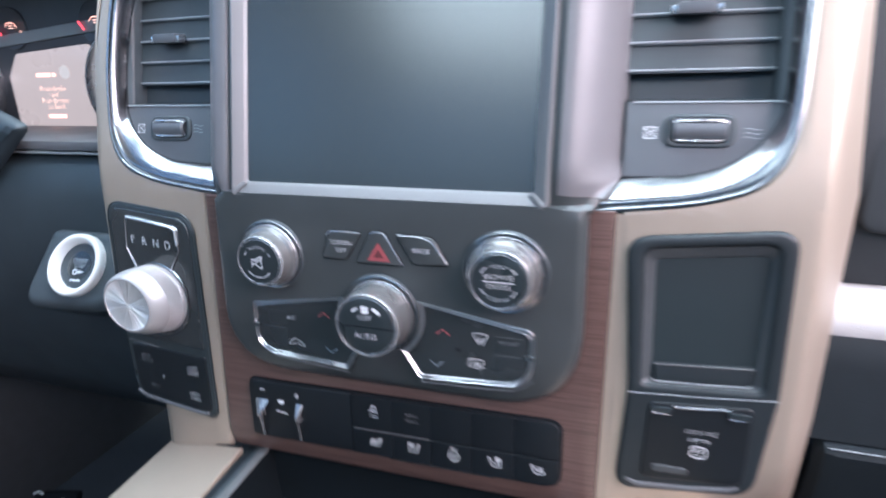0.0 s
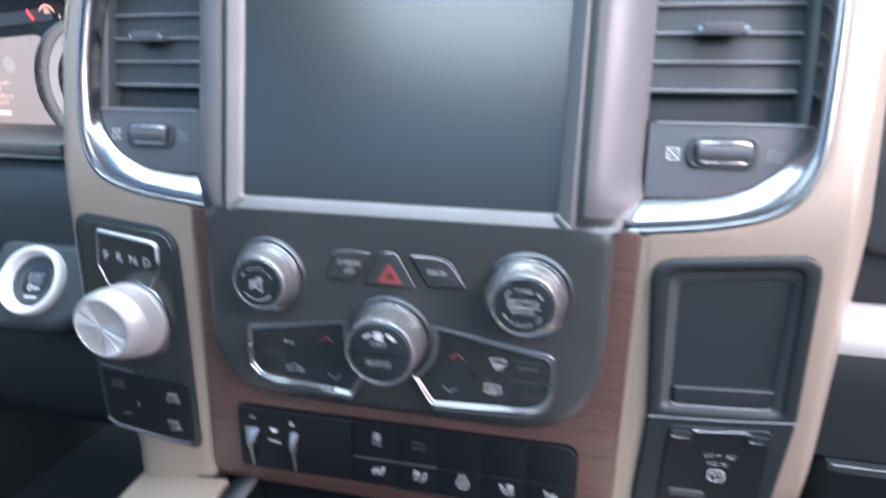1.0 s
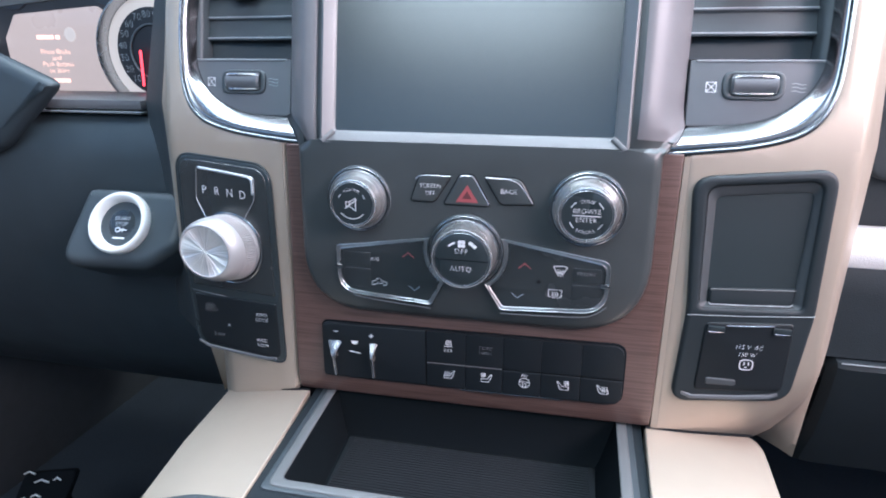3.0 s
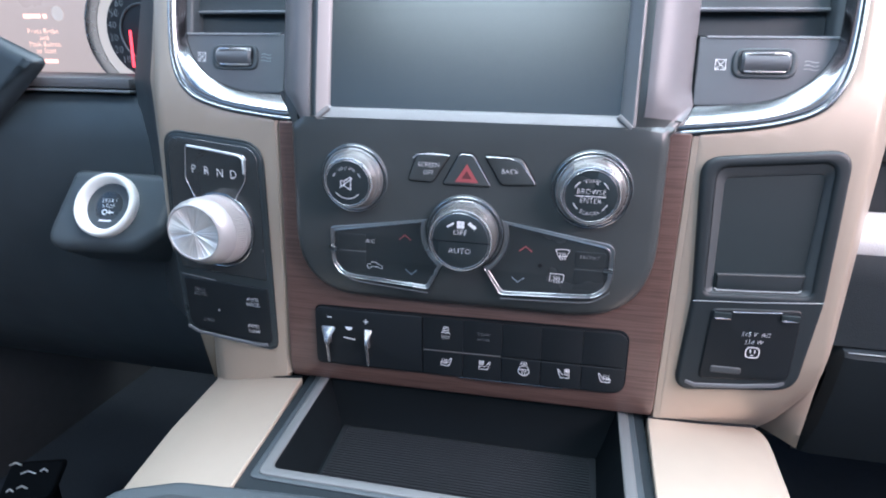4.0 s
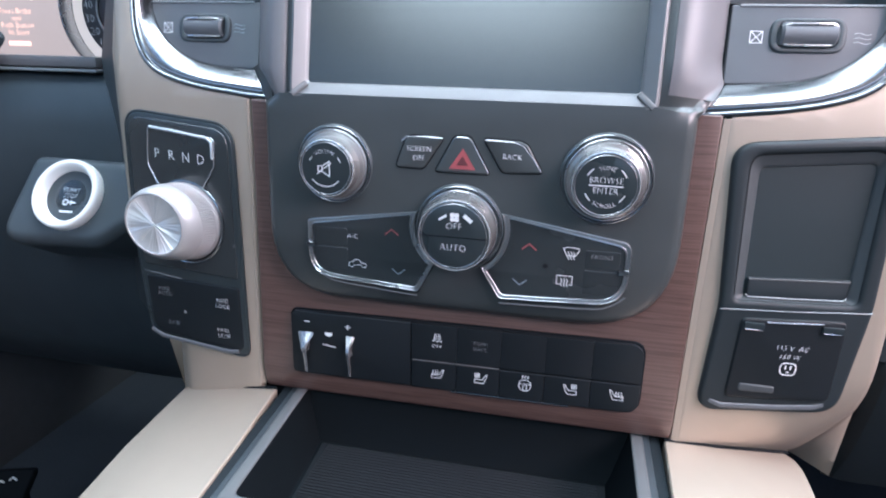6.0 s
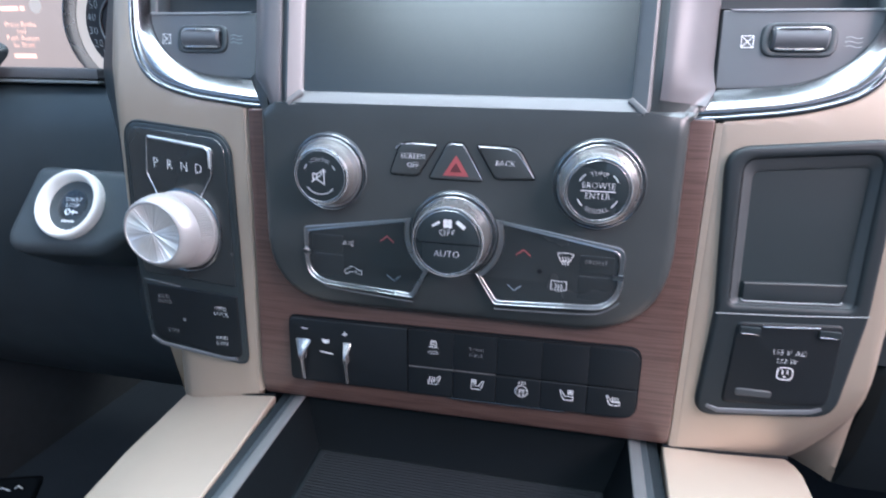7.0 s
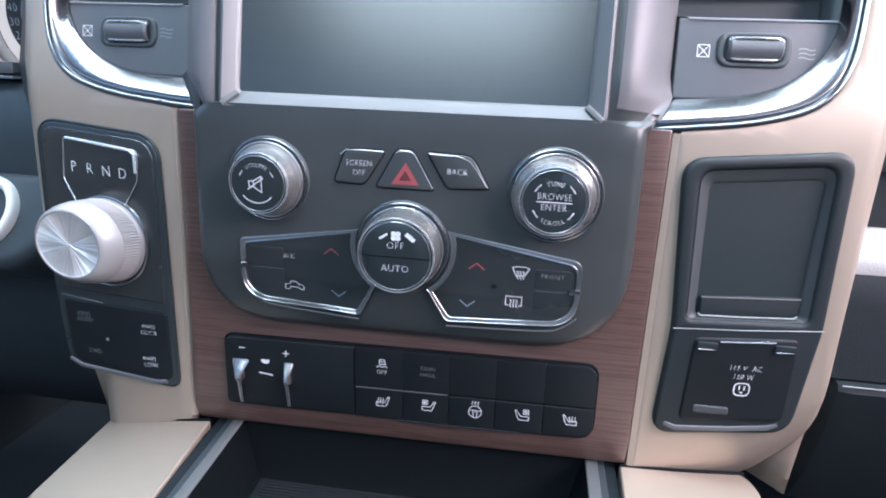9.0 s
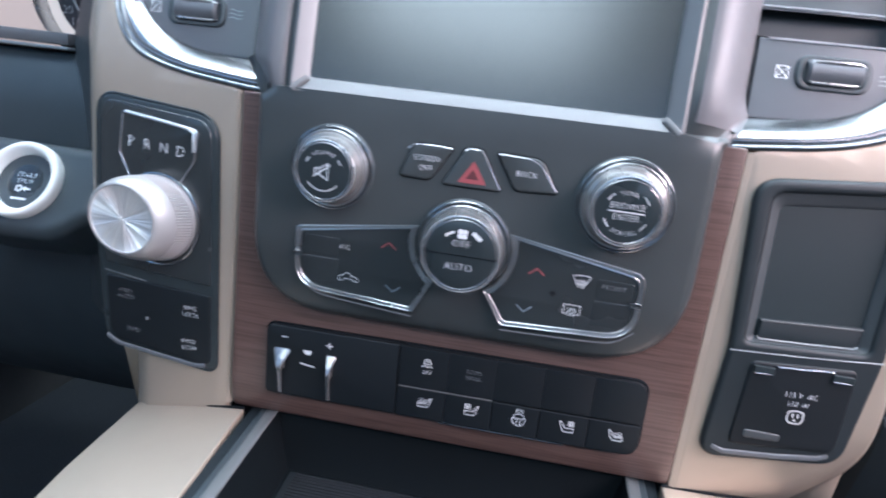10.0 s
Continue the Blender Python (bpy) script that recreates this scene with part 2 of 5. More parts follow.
def prism(loop, w0, w1, mapper=stack, b=0.001, steps=3, holes=(), cuts=(), bm=None):
    """A plate over an outline, from w0 up to w1, with rounded front edges and holes that go through it."""
    from mathutils.geometry import tessellate_polygon
    bm = bm or bmesh.new()
    made = []
    tops = []
    for li, lp in enumerate((loop, *holes)):
        d = b if li == 0 else -b
        rings = [(lp, w0)]
        for s in range(steps + 1 if b else 1):
            a = (s / steps) * math.pi / 2 if b else 0
            rings.append((inset(lp, d * (1 - math.cos(a))) if b else lp, w1 - b * (1 - math.sin(a))))
        vr = [[bm.verts.new((u, v, w)) for u, v in ring] for ring, w in rings]
        for r0, r1 in zip(vr, vr[1:]):
            for i in range(len(r0)):
                made.append(bm.faces.new((r0[i - 1], r0[i], r1[i], r1[i - 1])))
        tops.append(vr[-1])
    flatten = [v for ring in tops for v in ring]
    for tri in tessellate_polygon([[v.co.copy() for v in ring] for ring in tops]):
        try:
            made.append(bm.faces.new([flatten[i] for i in tri]))
        except ValueError:
            pass
    for co, no in cuts:
        geom = [g for g in (*bm.verts, *bm.edges, *bm.faces)]
        bmesh.ops.bisect_plane(bm, geom=geom, plane_co=co, plane_no=no)
    for v in bm.verts:
        v.co = mapper(*v.co)
    return bm


CUTS = [((0, 0.8, 0), (0, 1, 0)), ((0.13, 0, 0), (1, 0, 0)), ((-0.13, 0, 0), (1, 0, 0))]


def lathe(profile, u, v, mapper=stack, n=48, flutes=0, flute_depth=0.0, flute_from=99, flute_to=-1, tilt=None):
    """A turned shape about the face's normal at (u, v). profile: rows of radius and height."""
    bm = bmesh.new()
    o = mapper(u, v, 0)
    rings = []
    for k, (r, w) in enumerate(profile):
        ring = []
        for i in range(n):
            a = 2 * math.pi * i / n
            rr = r - (flute_depth if flutes and flute_from <= k <= flute_to and i % 2 else 0)
            p = Vector((rr * math.cos(a), -w, rr * math.sin(a)))
            ring.append(bm.verts.new(o + (tilt @ p if tilt else p)))
        rings.append(ring)
    for r0, r1 in zip(rings, rings[1:]):
        for i in range(n):
            bm.faces.new((r0[i - 1], r0[i], r1[i], r1[i - 1]))
    bm.faces.new(rings[-1])
    return bm


def tube(points, r, closed=False, n=8, bm=None, squash=1.0):
    """A round bar along world points."""
    bm = bm or bmesh.new()
    pts = [Vector(p) for p in points]
    k, rings = len(pts), []
    for i in range(k):
        a = pts[i - 1] if (i or closed) else pts[0]
        b = pts[(i + 1) % k] if (i < k - 1 or closed) else pts[-1]
        d = (b - a).normalized()
        side = d.cross(Vector((0, 1, 0)))
        side = side.normalized() if side.length > 1e-4 else Vector((1, 0, 0))
        up = side.cross(d).normalized()
        rings.append([bm.verts.new(pts[i] + r * (math.cos(2 * math.pi * j / n) * side + squash * math.sin(2 * math.pi * j / n) * up)) for j in range(n)])
    for i in range(k if closed else k - 1):
        r0, r1 = rings[i], rings[(i + 1) % k]
        for j in range(n):
            bm.faces.new((r0[j - 1], r0[j], r1[j], r1[j - 1]))
    if not closed:
        bm.faces.new(rings[0])
        bm.faces.new(rings[-1])
    return bm


def strokes(lines, width, u, v, w, mapper=stack, size=1.0, bm=None):
    """Printed line work: each polyline drawn with a flat pen, raised a hair above the surface."""
    bm = bm or bmesh.new()
    for line in lines:
        pts = [Vector((u + x * size, v + y * size)) for x, y in line]
        for a, b in zip(pts, pts[1:]):
            d = (b - a)
            if d.length < 1e-9:
                continue
            d.normalize()
            n = Vector((-d.y, d.x)) * width / 2
            e = d * width * 0.3
            quad = [a - e + n, a - e - n, b + e - n, b + e + n]
            bm.faces.new([bm.verts.new(mapper(p.x, p.y, w)) for p in quad])
    return bm


def blob(points, u, v, w, mapper=stack, size=1.0, bm=None):
    bm = bm or bmesh.new()
    bm.faces.new([bm.verts.new(mapper(u + x * size, v + y * size, w)) for x, y in points])
    return bm


def arc(cx, cy, r, a0, a1, n=10):
    return [(cx + r * math.cos(radians(a0 + (a1 - a0) * i / n)), cy + r * math.sin(radians(a0 + (a1 - a0) * i / n))) for i in range(n + 1)]


def lettering(text, u, v, w, size, mapper=stack, bend=None, narrow=1.0, slant=0.0):
    """Words in the built-in font as a flat mesh, centred on (u, v). bend: centre and radius of a circle that the line follows."""
    curve = bpy.data.curves.new("text", "FONT")
    curve.body, curve.size, curve.align_x, curve.align_y = text, size, "CENTER", "CENTER"
    curve.resolution_u, curve.space_character, curve.shear = 2, 1.08, slant
    curve.offset = -0.020 * size
    ob = new("text", curve)
    me = bpy.data.meshes.new_from_object(ob.evaluated_get(bpy.context.evaluated_depsgraph_get()))
    bm = bmesh.new()
    bm.from_mesh(me)
    bpy.data.objects.remove(ob)
    bpy.data.curves.remove(curve)
    bpy.data.meshes.remove(me)
    for p in bm.verts:
        x, y = p.co.x * narrow, p.co.y
        if bend:
            r, side = bend
            a = x / r
            p.co = mapper(u + math.sin(a) * (r + side * y), v + side * math.cos(a) * (r + side * y), w)
        else:
            p.co = mapper(u + x, v + y, w)
    return bm


def box(x0, x1, y0, y1, z0, z1, b=0.0, bm=None, seg=2):
    bm2 = bmesh.new()
    bmesh.ops.create_cube(bm2, size=1)
    for v in bm2.verts:
        v.co = Vector(((x0 + x1) / 2 + v.co.x * (x1 - x0), (y0 + y1) / 2 + v.co.y * (y1 - y0), (z0 + z1) / 2 + v.co.z * (z1 - z0)))
    if b:
        bmesh.ops.bevel(bm2, geom=list(bm2.edges), offset=b, segments=seg, profile=0.7, affect="EDGES")
    return bm2


def sweep(path, bm=None, closed_profile=False):
    """A skin through equal rows of points: path is a list of rows."""
    bm = bm or bmesh.new()
    rows = [[bm.verts.new(p) for p in row] for row in path]
    for r0, r1 in zip(rows, rows[1:]):
        for i in range(len(r0) - 1):
            bm.faces.new((r0[i], r0[i + 1], r1[i + 1], r1[i]))
        if closed_profile:
            bm.faces.new((r0[-1], r0[0], r1[0], r1[-1]))
    return bm


# ---- the cab that closes the place ----
def cab():
    def sheet(name, loop3, mat, label, cat):
        bm = bmesh.new()
        a = [bm.verts.new(p) for p in loop3]
        bm.faces.new(a)
        n = bm.faces[:][0]
        n.normal_update()
        geom = bmesh.ops.extrude_face_region(bm, geom=[n])
        bmesh.ops.translate(bm, verts=[g for g in geom["geom"] if isinstance(g, bmesh.types.BMVert)], vec=n.normal * 0.04)
        return solid(name, bm, mat, label, cat, kind="structure", smooth=0)

    X, Y0, Y1, S, R = 1.02, -1.9, 1.25, 1.05, 1.62
    sheet("floor", [(-X, Y0, 0), (X, Y0, 0), (X, Y1, 0), (-X, Y1, 0)], CARPET, "black carpeted cab floor in deep shade", "floor")
    sheet("wall_east", [(X, Y0, 0), (X, Y0, S), (X, 0.75, S), (X, Y1, 0.9), (X, Y1, 0)], TRIMDARK, "dark door trim below the window line", "wall")
    sheet("wall_west", [(-X, Y0, 0), (-X, Y1, 0), (-X, Y1, 0.9), (-X, 0.75, S), (-X, Y0, S)], TRIMDARK, "dark door trim below the window line", "wall")
    sheet("wall_south", [(-X, Y0, 0), (-X, Y0, 1.15), (X, Y0, 1.15), (X, Y0, 0)], TRIMDARK, "dark rear wall of the cab", "wall")
    sheet("wall_north", [(-X, Y1, 0), (X, Y1, 0), (X, Y1, 0.9), (-X, Y1, 0.9)], TRIMDARK, "dark bulkhead behind the dashboard", "wall")
    # one roof with an unseen opening, added for the roof lamp
    roof = prism([(-0.95, Y0), (0.95, Y0), (0.95, -0.40), (-0.95, -0.40)], 0, 0.04, lambda u, v, w: Vector((u, v, R + 0.04 - w)), b=0,
                 holes=[[(-0.56, -1.43), (0.20, -1.43), (0.20, -0.91), (-0.56, -0.91)]])
    solid("ceiling", roof, HEADLINER, "pale grey cloth headliner with an added opening for the roof lamp", "ceiling", kind="structure", smooth=0)
    # pillars
    for sx in (-1, 1):
        for y0, y1, yt0, yt1 in ((-0.98, -0.86, -0.96, -0.86), (0.70, 0.80, -0.52, -0.40), (Y0, Y0 + 0.25, Y0, Y0 + 0.25)):
            pts = [(sx * X, y0, S), (sx * X, y1, S), (sx * 0.95, yt1, R), (sx * 0.95, yt0, R)]
            sheet("trim", pts if sx < 0 else pts[::-1], HEADLINER, "pale grey roof pillar trim", "pillar")


cab()

# ---- centre stack: wood surround and champagne side panels ----
def mirror(pts, s):
    return [(s * x, z) for x, z in pts] if s > 0 else [(s * x, z) for x, z in pts][::-1]


CHROME_OUT = [(0.1245, 0.7945), (0.138, 0.7955), (0.152, 0.797), (0.170, 0.7990), (0.188, 0.8025), (0.204, 0.8080), (0.2145, 0.8170), (0.2205, 0.830), (0.2230, 0.847),
              (0.2240, 0.88), (0.2240, 0.92), (0.2225, 0.94), (0.217, 0.957), (0.206, 0.968), (0.188, 0.974), (0.165, 0.977), (0.140, 0.978)]
CHROME_IN = [(0.1415, 0.8105), (0.150, 0.811), (0.161, 0.812), (0.176, 0.8138), (0.190, 0.818), (0.201, 0.8245), (0.2095, 0.833), (0.2145, 0.843), (0.2165, 0.856),
             (0.2170, 0.88), (0.2165, 0.912), (0.2145, 0.930), (0.209, 0.943), (0.199, 0.952), (0.186, 0.957), (0.165, 0.960), (0.140, 0.961)]


def chrome_path(pts, s):
    """The band's path on one side; on the driver's side it bends in sooner towards the top."""
    if s > 0:
        return pts
    return [(x - 1.55 * max(0.0, min(z, 0.945) - 0.862) ** 2, z) for x, z in pts]


def smooth_path(pts, n):
    """A rounder path through the points."""
    p = [Vector(q) for q in pts]
    res = []
    for i in range(len(p) - 1):
        a, b, c, d = p[max(0, i - 1)], p[i], p[i + 1], p[min(len(p) - 1, i + 2)]
        for j in range(n):
            f = j / n
            res.append(0.5 * (2 * b + (c - a) * f + (2 * a - 5 * b + 4 * c - d) * f * f + (3 * b - a - 3 * c + d) * f ** 3))
    return [tuple(q) for q in res] + [tuple(p[-1])]


def wood_surround():
    out = rounded([(-0.1346, 0.7945), (-0.1346, 0.597), (0.1376, 0.6015), (0.1376, 0.7965)], 0.0015, 2)
    def curled(u, v, w):
        p = stack(u, v, w)
        p.y += 9 * max(0.0, 0.619 - v) ** 2
        return p
    bm = prism(out, -0.012, 0.0015, curled, b=0.0012, cuts=CUTS + [((0, z, 0), (0, 1, 0)) for z in (0.602, 0.605, 0.608, 0.611, 0.615, 0.619)])
    return solid("wood_trim", bm, WOOD, "brown walnut-grain trim framing the black control panel", "wood trim", base=(0, 0, 0.597))


def side_panel(s):
    out = [(0.1412, 0.7945), (0.1412, 0.5975), (0.209, 0.576), (0.2190, 0.568), (0.2235, 0.558), (0.230, 0.550), (0.238, 0.556), (0.2395, 0.65), (0.2395, 0.80), (0.2385, 1.0), (0.2240, 1.0)]
    if s < 0:
        out = [(0.1385, 0.7945), (0.1385, 0.593), (0.204, 0.566), (0.2170, 0.562), (0.2215, 0.558), (0.227, 0.550), (0.2330, 0.556), (0.2345, 0.65), (0.2345, 0.80), (0.2345, 0.885), (0.2305, 0.910), (0.2250, 0.935), (0.2190, 0.955), (0.2120, 1.0), (0.2080, 1.0)]
    out += [p for p in smooth_path(chrome_path(CHROME_OUT, s), 3)[::-1] if p[1] < 0.97 and p[0] > 0.1415]
    holes = []
    if s > 0:
        holes = [rounded([(0.152, 0.778), (0.1555, 0.694), (0.225, 0.696), (0.2235, 0.785)], 0.008, 4)]
    def rolled(u, v, w):
        """The foot turns back in a soft curve towards the outside."""
        p = stack(u, v, w)
        p.y += foot_roll(abs(u), v)
        return p

    def foot_roll(x, z):
        if s < 0:
            f = min(1.0, max(0.0, (0.70 - z) / 0.09))
            return 30 * f * f * (3 - 2 * f) * max(0.0, x - 0.192) ** 2
        f = min(1.0, max(0.0, (0.660 - z) / 0.075))
        across = min(1.0, max(0.0, (x - 0.140) / 0.072))
        return 12 * f * f * (3 - 2 * f) * max(0.0, x - 0.200) ** 2 + 7.0 * across * max(0.0, 0.646 - z) ** 2
    cuts = CUTS + [((0, v, 0), (0, 1, 0)) for v in (0.785, 0.793, 0.809, 0.817, 0.825)] + [((s * u, 0, 0), (1, 0, 0)) for u in (0.150, 0.165, 0.18, 0.195)] + [((s * u, 0, 0), (1, 0, 0)) for u in (0.198, 0.203, 0.208, 0.213, 0.218, 0.223, 0.228, 0.233)] + [((0, v, 0), (0, 1, 0)) for v in (0.69, 0.68, 0.67, 0.66, 0.65, 0.64, 0.63, 0.62, 0.61, 0.60, 0.59, 0.58)]
    bm = prism(mirror(out, s), -0.008, 0.0, rolled, b=0.0015, steps=2, cuts=cuts, holes=holes)
    # the outer side turns back in a soft bend
    rows = []
    for z in (0.553, 0.565, 0.58, 0.59, 0.60, 0.61, 0.62, 0.63, 0.64, 0.65, 0.66, 0.67, 0.68, 0.69, 0.70, 0.75, 0.80, 0.82, 0.85, 0.88, 0.90, 0.915, 0.93, 0.945, 0.96, 1.0):
        p0 = Vector((0.2383, face_depth(0.2385, z) + 0.0004))
        p1, p2 = Vector((0.2642 - 0.10 * max(0.0, z - 0.80) - 0.05 * max(0.0, 0.66 - z), 0.056)), Vector((0.2675, 0.12))
        if s < 0:
            p0 = Vector((0.2336 - 2.4 * max(0.0, min(z, 0.955) - 0.88) ** 2 - 0.10 * max(0.0, z - 0.93), p0.y))
            p1, p2 = Vector((0.2580 - 0.20 * max(0.0, 0.66 - z) - 0.26 * max(0.0, z - 0.82), 0.045)), Vector((0.2600 - 0.26 * max(0.0, z - 0.82), 0.096))
        roll = foot_roll(p0.x, z)
        rows.append([])
        for f, bulge in ((0.0, 0.0), (0.03, 0.0009), (0.08, 0.0017), (0.2, 0.0022), (0.5, 0.0020), (0.8, 0.0012), (0.95, 0.0006), (1.0, 0.0)):
            p = p0.lerp(p1, f)
            rows[-1].append(Vector((s * (p.x + bulge * 0.8), min(p.y - bulge * 0.5 + roll * (1 - f), 0.085), z)))
        rows[-1].append(Vector((s * p2.x, p2.y, z)))
    sweep(rows, bm)
    # chamfer along the inner edge
    xa, xb = (0.1418, 0.1382) if s > 0 else (0.1391, 0.1352)
    fall = 1.0 if s < 0 else 0.05
    sweep([[stack(s * (xa + (xb - xa) * f), z, w * fall if w > -0.004 else w) for f, w in ((0.0, -0.0002), (0.12, 0.0002), (0.25, -0.0001), (0.9, -0.0022), (1.0, -0.0032), (1.0, -0.009))] for z in (0.5985, 0.65, 0.70, 0.75, 0.7945)], bm)
    t = solid("trim_panel", bm, CREAM, "champagne-beige satin side panel of the dashboard centre", "trim panel", base=(s * 0.19, 0.02, 0.59), group="dashboard side panels")
    return t


def chrome_band(s):
    out, inn = smooth_path(chrome_path(CHROME_OUT, s), 4), smooth_path(chrome_path(CHROME_IN, s), 4)
    ts = [0, 0.03, 0.07, 0.11, 0.14, 0.17, 0.22, 0.30, 0.40, 0.50, 0.60, 0.70, 0.80, 0.90, 0.96, 1.0]
    bulge = [0.0, 0.0014, 0.0017, 0.0010, -0.0004, 0.0012, 0.0022, 0.0024, 0.0024, 0.0022, 0.0019, 0.0015, 0.0011, 0.0007, 0.0002, -0.0010]
    rows = []
    k = len(out)
    for i in range(k):
        (ox, oz), (ix, iz) = out[i], inn[i]
        o, q = stack(ox, oz, 0.0006), vent_plane(ix, iz + (0.0015 if oz < 0.83 else 0), 0.0008)
        a, b = Vector(out[max(0, i - 1)]), Vector(out[min(k - 1, i + 1)])
        d = (b - a).normalized()
        n = Vector((-d.y * 0.75, -0.65, d.x * 0.75)).normalized()
        rows.append([(lambda p: Vector((s * p.x, p.y, p.z)))(o.lerp(q, t) + n * bl) for t, bl in zip(ts, bulge)])
    bm = sweep(rows)
    return solid("chrome_trim", bm, CHROME, "bright chrome band curving round the air vent", "chrome trim", base=(s * 0.18, 0.03, 0.80), group="vent surrounds", smooth=60)


wood_surround()
for s in (-1, 1):
    side_panel(s)
    chrome_band(s)


# ---- air vents ----
def air_vent(s):
    t = thing("air_vent", (s * 0.18, 0.06, 0.83), "dark grey dashboard air vent with horizontal slats and thumb wheel", "air vent", "centre air vents")
    # lower plate with the thumb wheel
    low = rounded(mirror([(0.139, 0.8115), (0.190, 0.8135), (0.2170, 0.836), (0.2185, 0.8525), (0.139, 0.8525)], s), [0.002, 0.02, 0.012, 0.001, 0.001] if s > 0 else [0.001, 0.001, 0.012, 0.02, 0.002], 5)
    part("lower_plate", prism(low, -0.02, 0.0, vent_plane, b=0.0008), VENT, t)
    part("duct", sweep([[vent_plane(s * x, z, w) for z, w in ((0.853, 0), (0.853, -0.014), (0.97, -0.014), (0.97, 0.0))] for x in (0.136, 0.222)]), BLACK, t)
    part("duct_side", sweep([[vent_plane(s * x, z, w) for x, w in ((0.2190, 0.0004), (0.2150, -0.0006), (0.2136, -0.0030), (0.2130, -0.06))] for z in (0.8515, 0.90, 0.97)]), SLAT, t, smooth=60)
    # slats
    slat = bmesh.new()
    prof = [(0.0005, 0.0008), (-0.0005, 0.0010), (-0.002, 0.0010), (-0.0046, 0.0006), (-0.0056, -0.0008), (-0.0036, -0.0012), (-0.001, -0.0012), (0.0005, -0.0006)]
    xs = [0.137, 0.150, 0.165, 0.180, 0.195, 0.2065, 0.2132]
    rows = []
    for x in xs:
        back = 0.004 * max(0.0, (abs(x) - 0.165) / 0.05) ** 2
        rows.append([Vector((s * x, -w + back + 0.0055, v - 3.3 * min(0, w))) for w, v in prof])
    sweep(rows, slat, closed_profile=True)
    base = tuple(t["base"])
    me = finish(slat, "slat", SLAT, (0, 0, 0))
    # light grey bar along the slat's front stands in for its edge highlight
    lip = tube([Vector((s * x, 0.0050 + 0.004 * max(0.0, (abs(x) - 0.165) / 0.05) ** 2, 0.0010)) for x in xs], 0.0007)
    lip_me = finish(lip, "slat_edge", EDGE, (0, 0, 0))
    for k in range(7):
        z = (0.868 if s > 0 else 0.8670) + 0.0149 * k
        ob = new("slat", me)
        ob.parent = t
        ob.location = vent_plane(0, z, 0) - Vector(base)
        ob["base"] = base
        edge = new("slat_edge", lip_me)
        edge.parent = ob
    # the same painted highlight along the lower plate's top
    part("plate_edge", tube([vent_plane(s * x, 0.8522, 0.0002) for x in (0.143, 0.17, 0.2165)], 0.0007), EDGE, t)
    # clip that moves the slats
    cx, cz = (0.171, 0.8995) if s > 0 else (-0.1795, 0.8975)
    o = vent_plane(cx, cz, 0.0)
    cl = box(cx - 0.010, cx + 0.010, o.y - 0.005, o.y + 0.012, cz - 0.002, cz + 0.0042, 0.0016)
    clip_ob = part("slat_clip", cl, VENT, t)
    for e in (-1, 1):
        part("clip_tip", box(cx + e * 0.0108 - 0.0017, cx + e * 0.0108 + 0.0017, o.y - 0.004, o.y + 0.002, cz - 0.0018, cz + 0.0026, 0.0008), SATIN, clip_ob, "bright clip end")
    # thumb wheel in its cup
    wx, wz = (0.1775, 0.8375) if s > 0 else (-0.1775, 0.8365)
    cup = rounded([(wx - 0.0185, wz - 0.009), (wx + 0.0185, wz - 0.009), (wx + 0.0185, wz + 0.0085), (wx - 0.0185, wz + 0.0085)], 0.007, 5)
    hole = rounded([(wx - 0.0140, wz - 0.0062), (wx + 0.0140, wz - 0.0062), (wx + 0.0140, wz + 0.0062), (wx - 0.0140, wz + 0.0062)], 0.003, 4)
    part("wheel_cup", prism(cup, -0.002, 0.0016, vent_plane, b=0.0014, holes=[hole]), SLAT, t)
    yc = vent_plane(wx, wz, 0).y
    rows = []
    for x in (-0.0138, -0.0125, 0.0, 0.0125, 0.0138):
        r = 0.0055 if abs(x) > 0.013 else 0.0068
        rows.append([Vector((wx + x, yc + 0.0018 - r * math.cos(a) * 1.05, wz + r * math.sin(a))) for a in [radians(-85 + 170 * j / 10) for j in range(11)]])
    wheel = part("thumb_wheel", sweep(rows), VENT, t)
    for dz in (-0.0052, 0.0054):
        part("wheel_edge", tube([Vector((wx + x, yc - 0.0036 + (0.0016 if abs(x) > 0.01 else 0), wz + dz * (1.0 if abs(x) < 0.01 else 0.8))) for x in (-0.0132, -0.0095, 0.0, 0.0095, 0.0132)], 0.0007), RIM, wheel, "thin chrome line")
    # printed marks: closed at one side, open at the other
    xo, xw = (0.1525, 0.2035) if s > 0 else (-0.2045, -0.1530)
    q = 0.0030
    mz = 0.8362
    mark = strokes([[(-q, -q), (q, -q), (q, q), (-q, q), (-q, -q)], [(-q, -q), (q, q)], [(-q, q), (q, -q)]], 0.00045 if s > 0 else 0.00035, xo, mz, 0.0006, vent_plane)
    part("closed_mark", mark, WHITE, t)
    waves = [[(-0.0039 + 0.0013 * i, dz + 0.0005 * math.sin(i * 1.05)) for i in range(7)] for dz in (-0.0022, 0.0, 0.0022)]
    part("open_mark", strokes(waves, 0.0004, xw, mz, 0.0006, vent_plane), EDGE, t)
    return t


for s in (-1, 1):
    air_vent(s)


# ---- control panel with screen ----
PX, PZ = 0.0015, 0.672


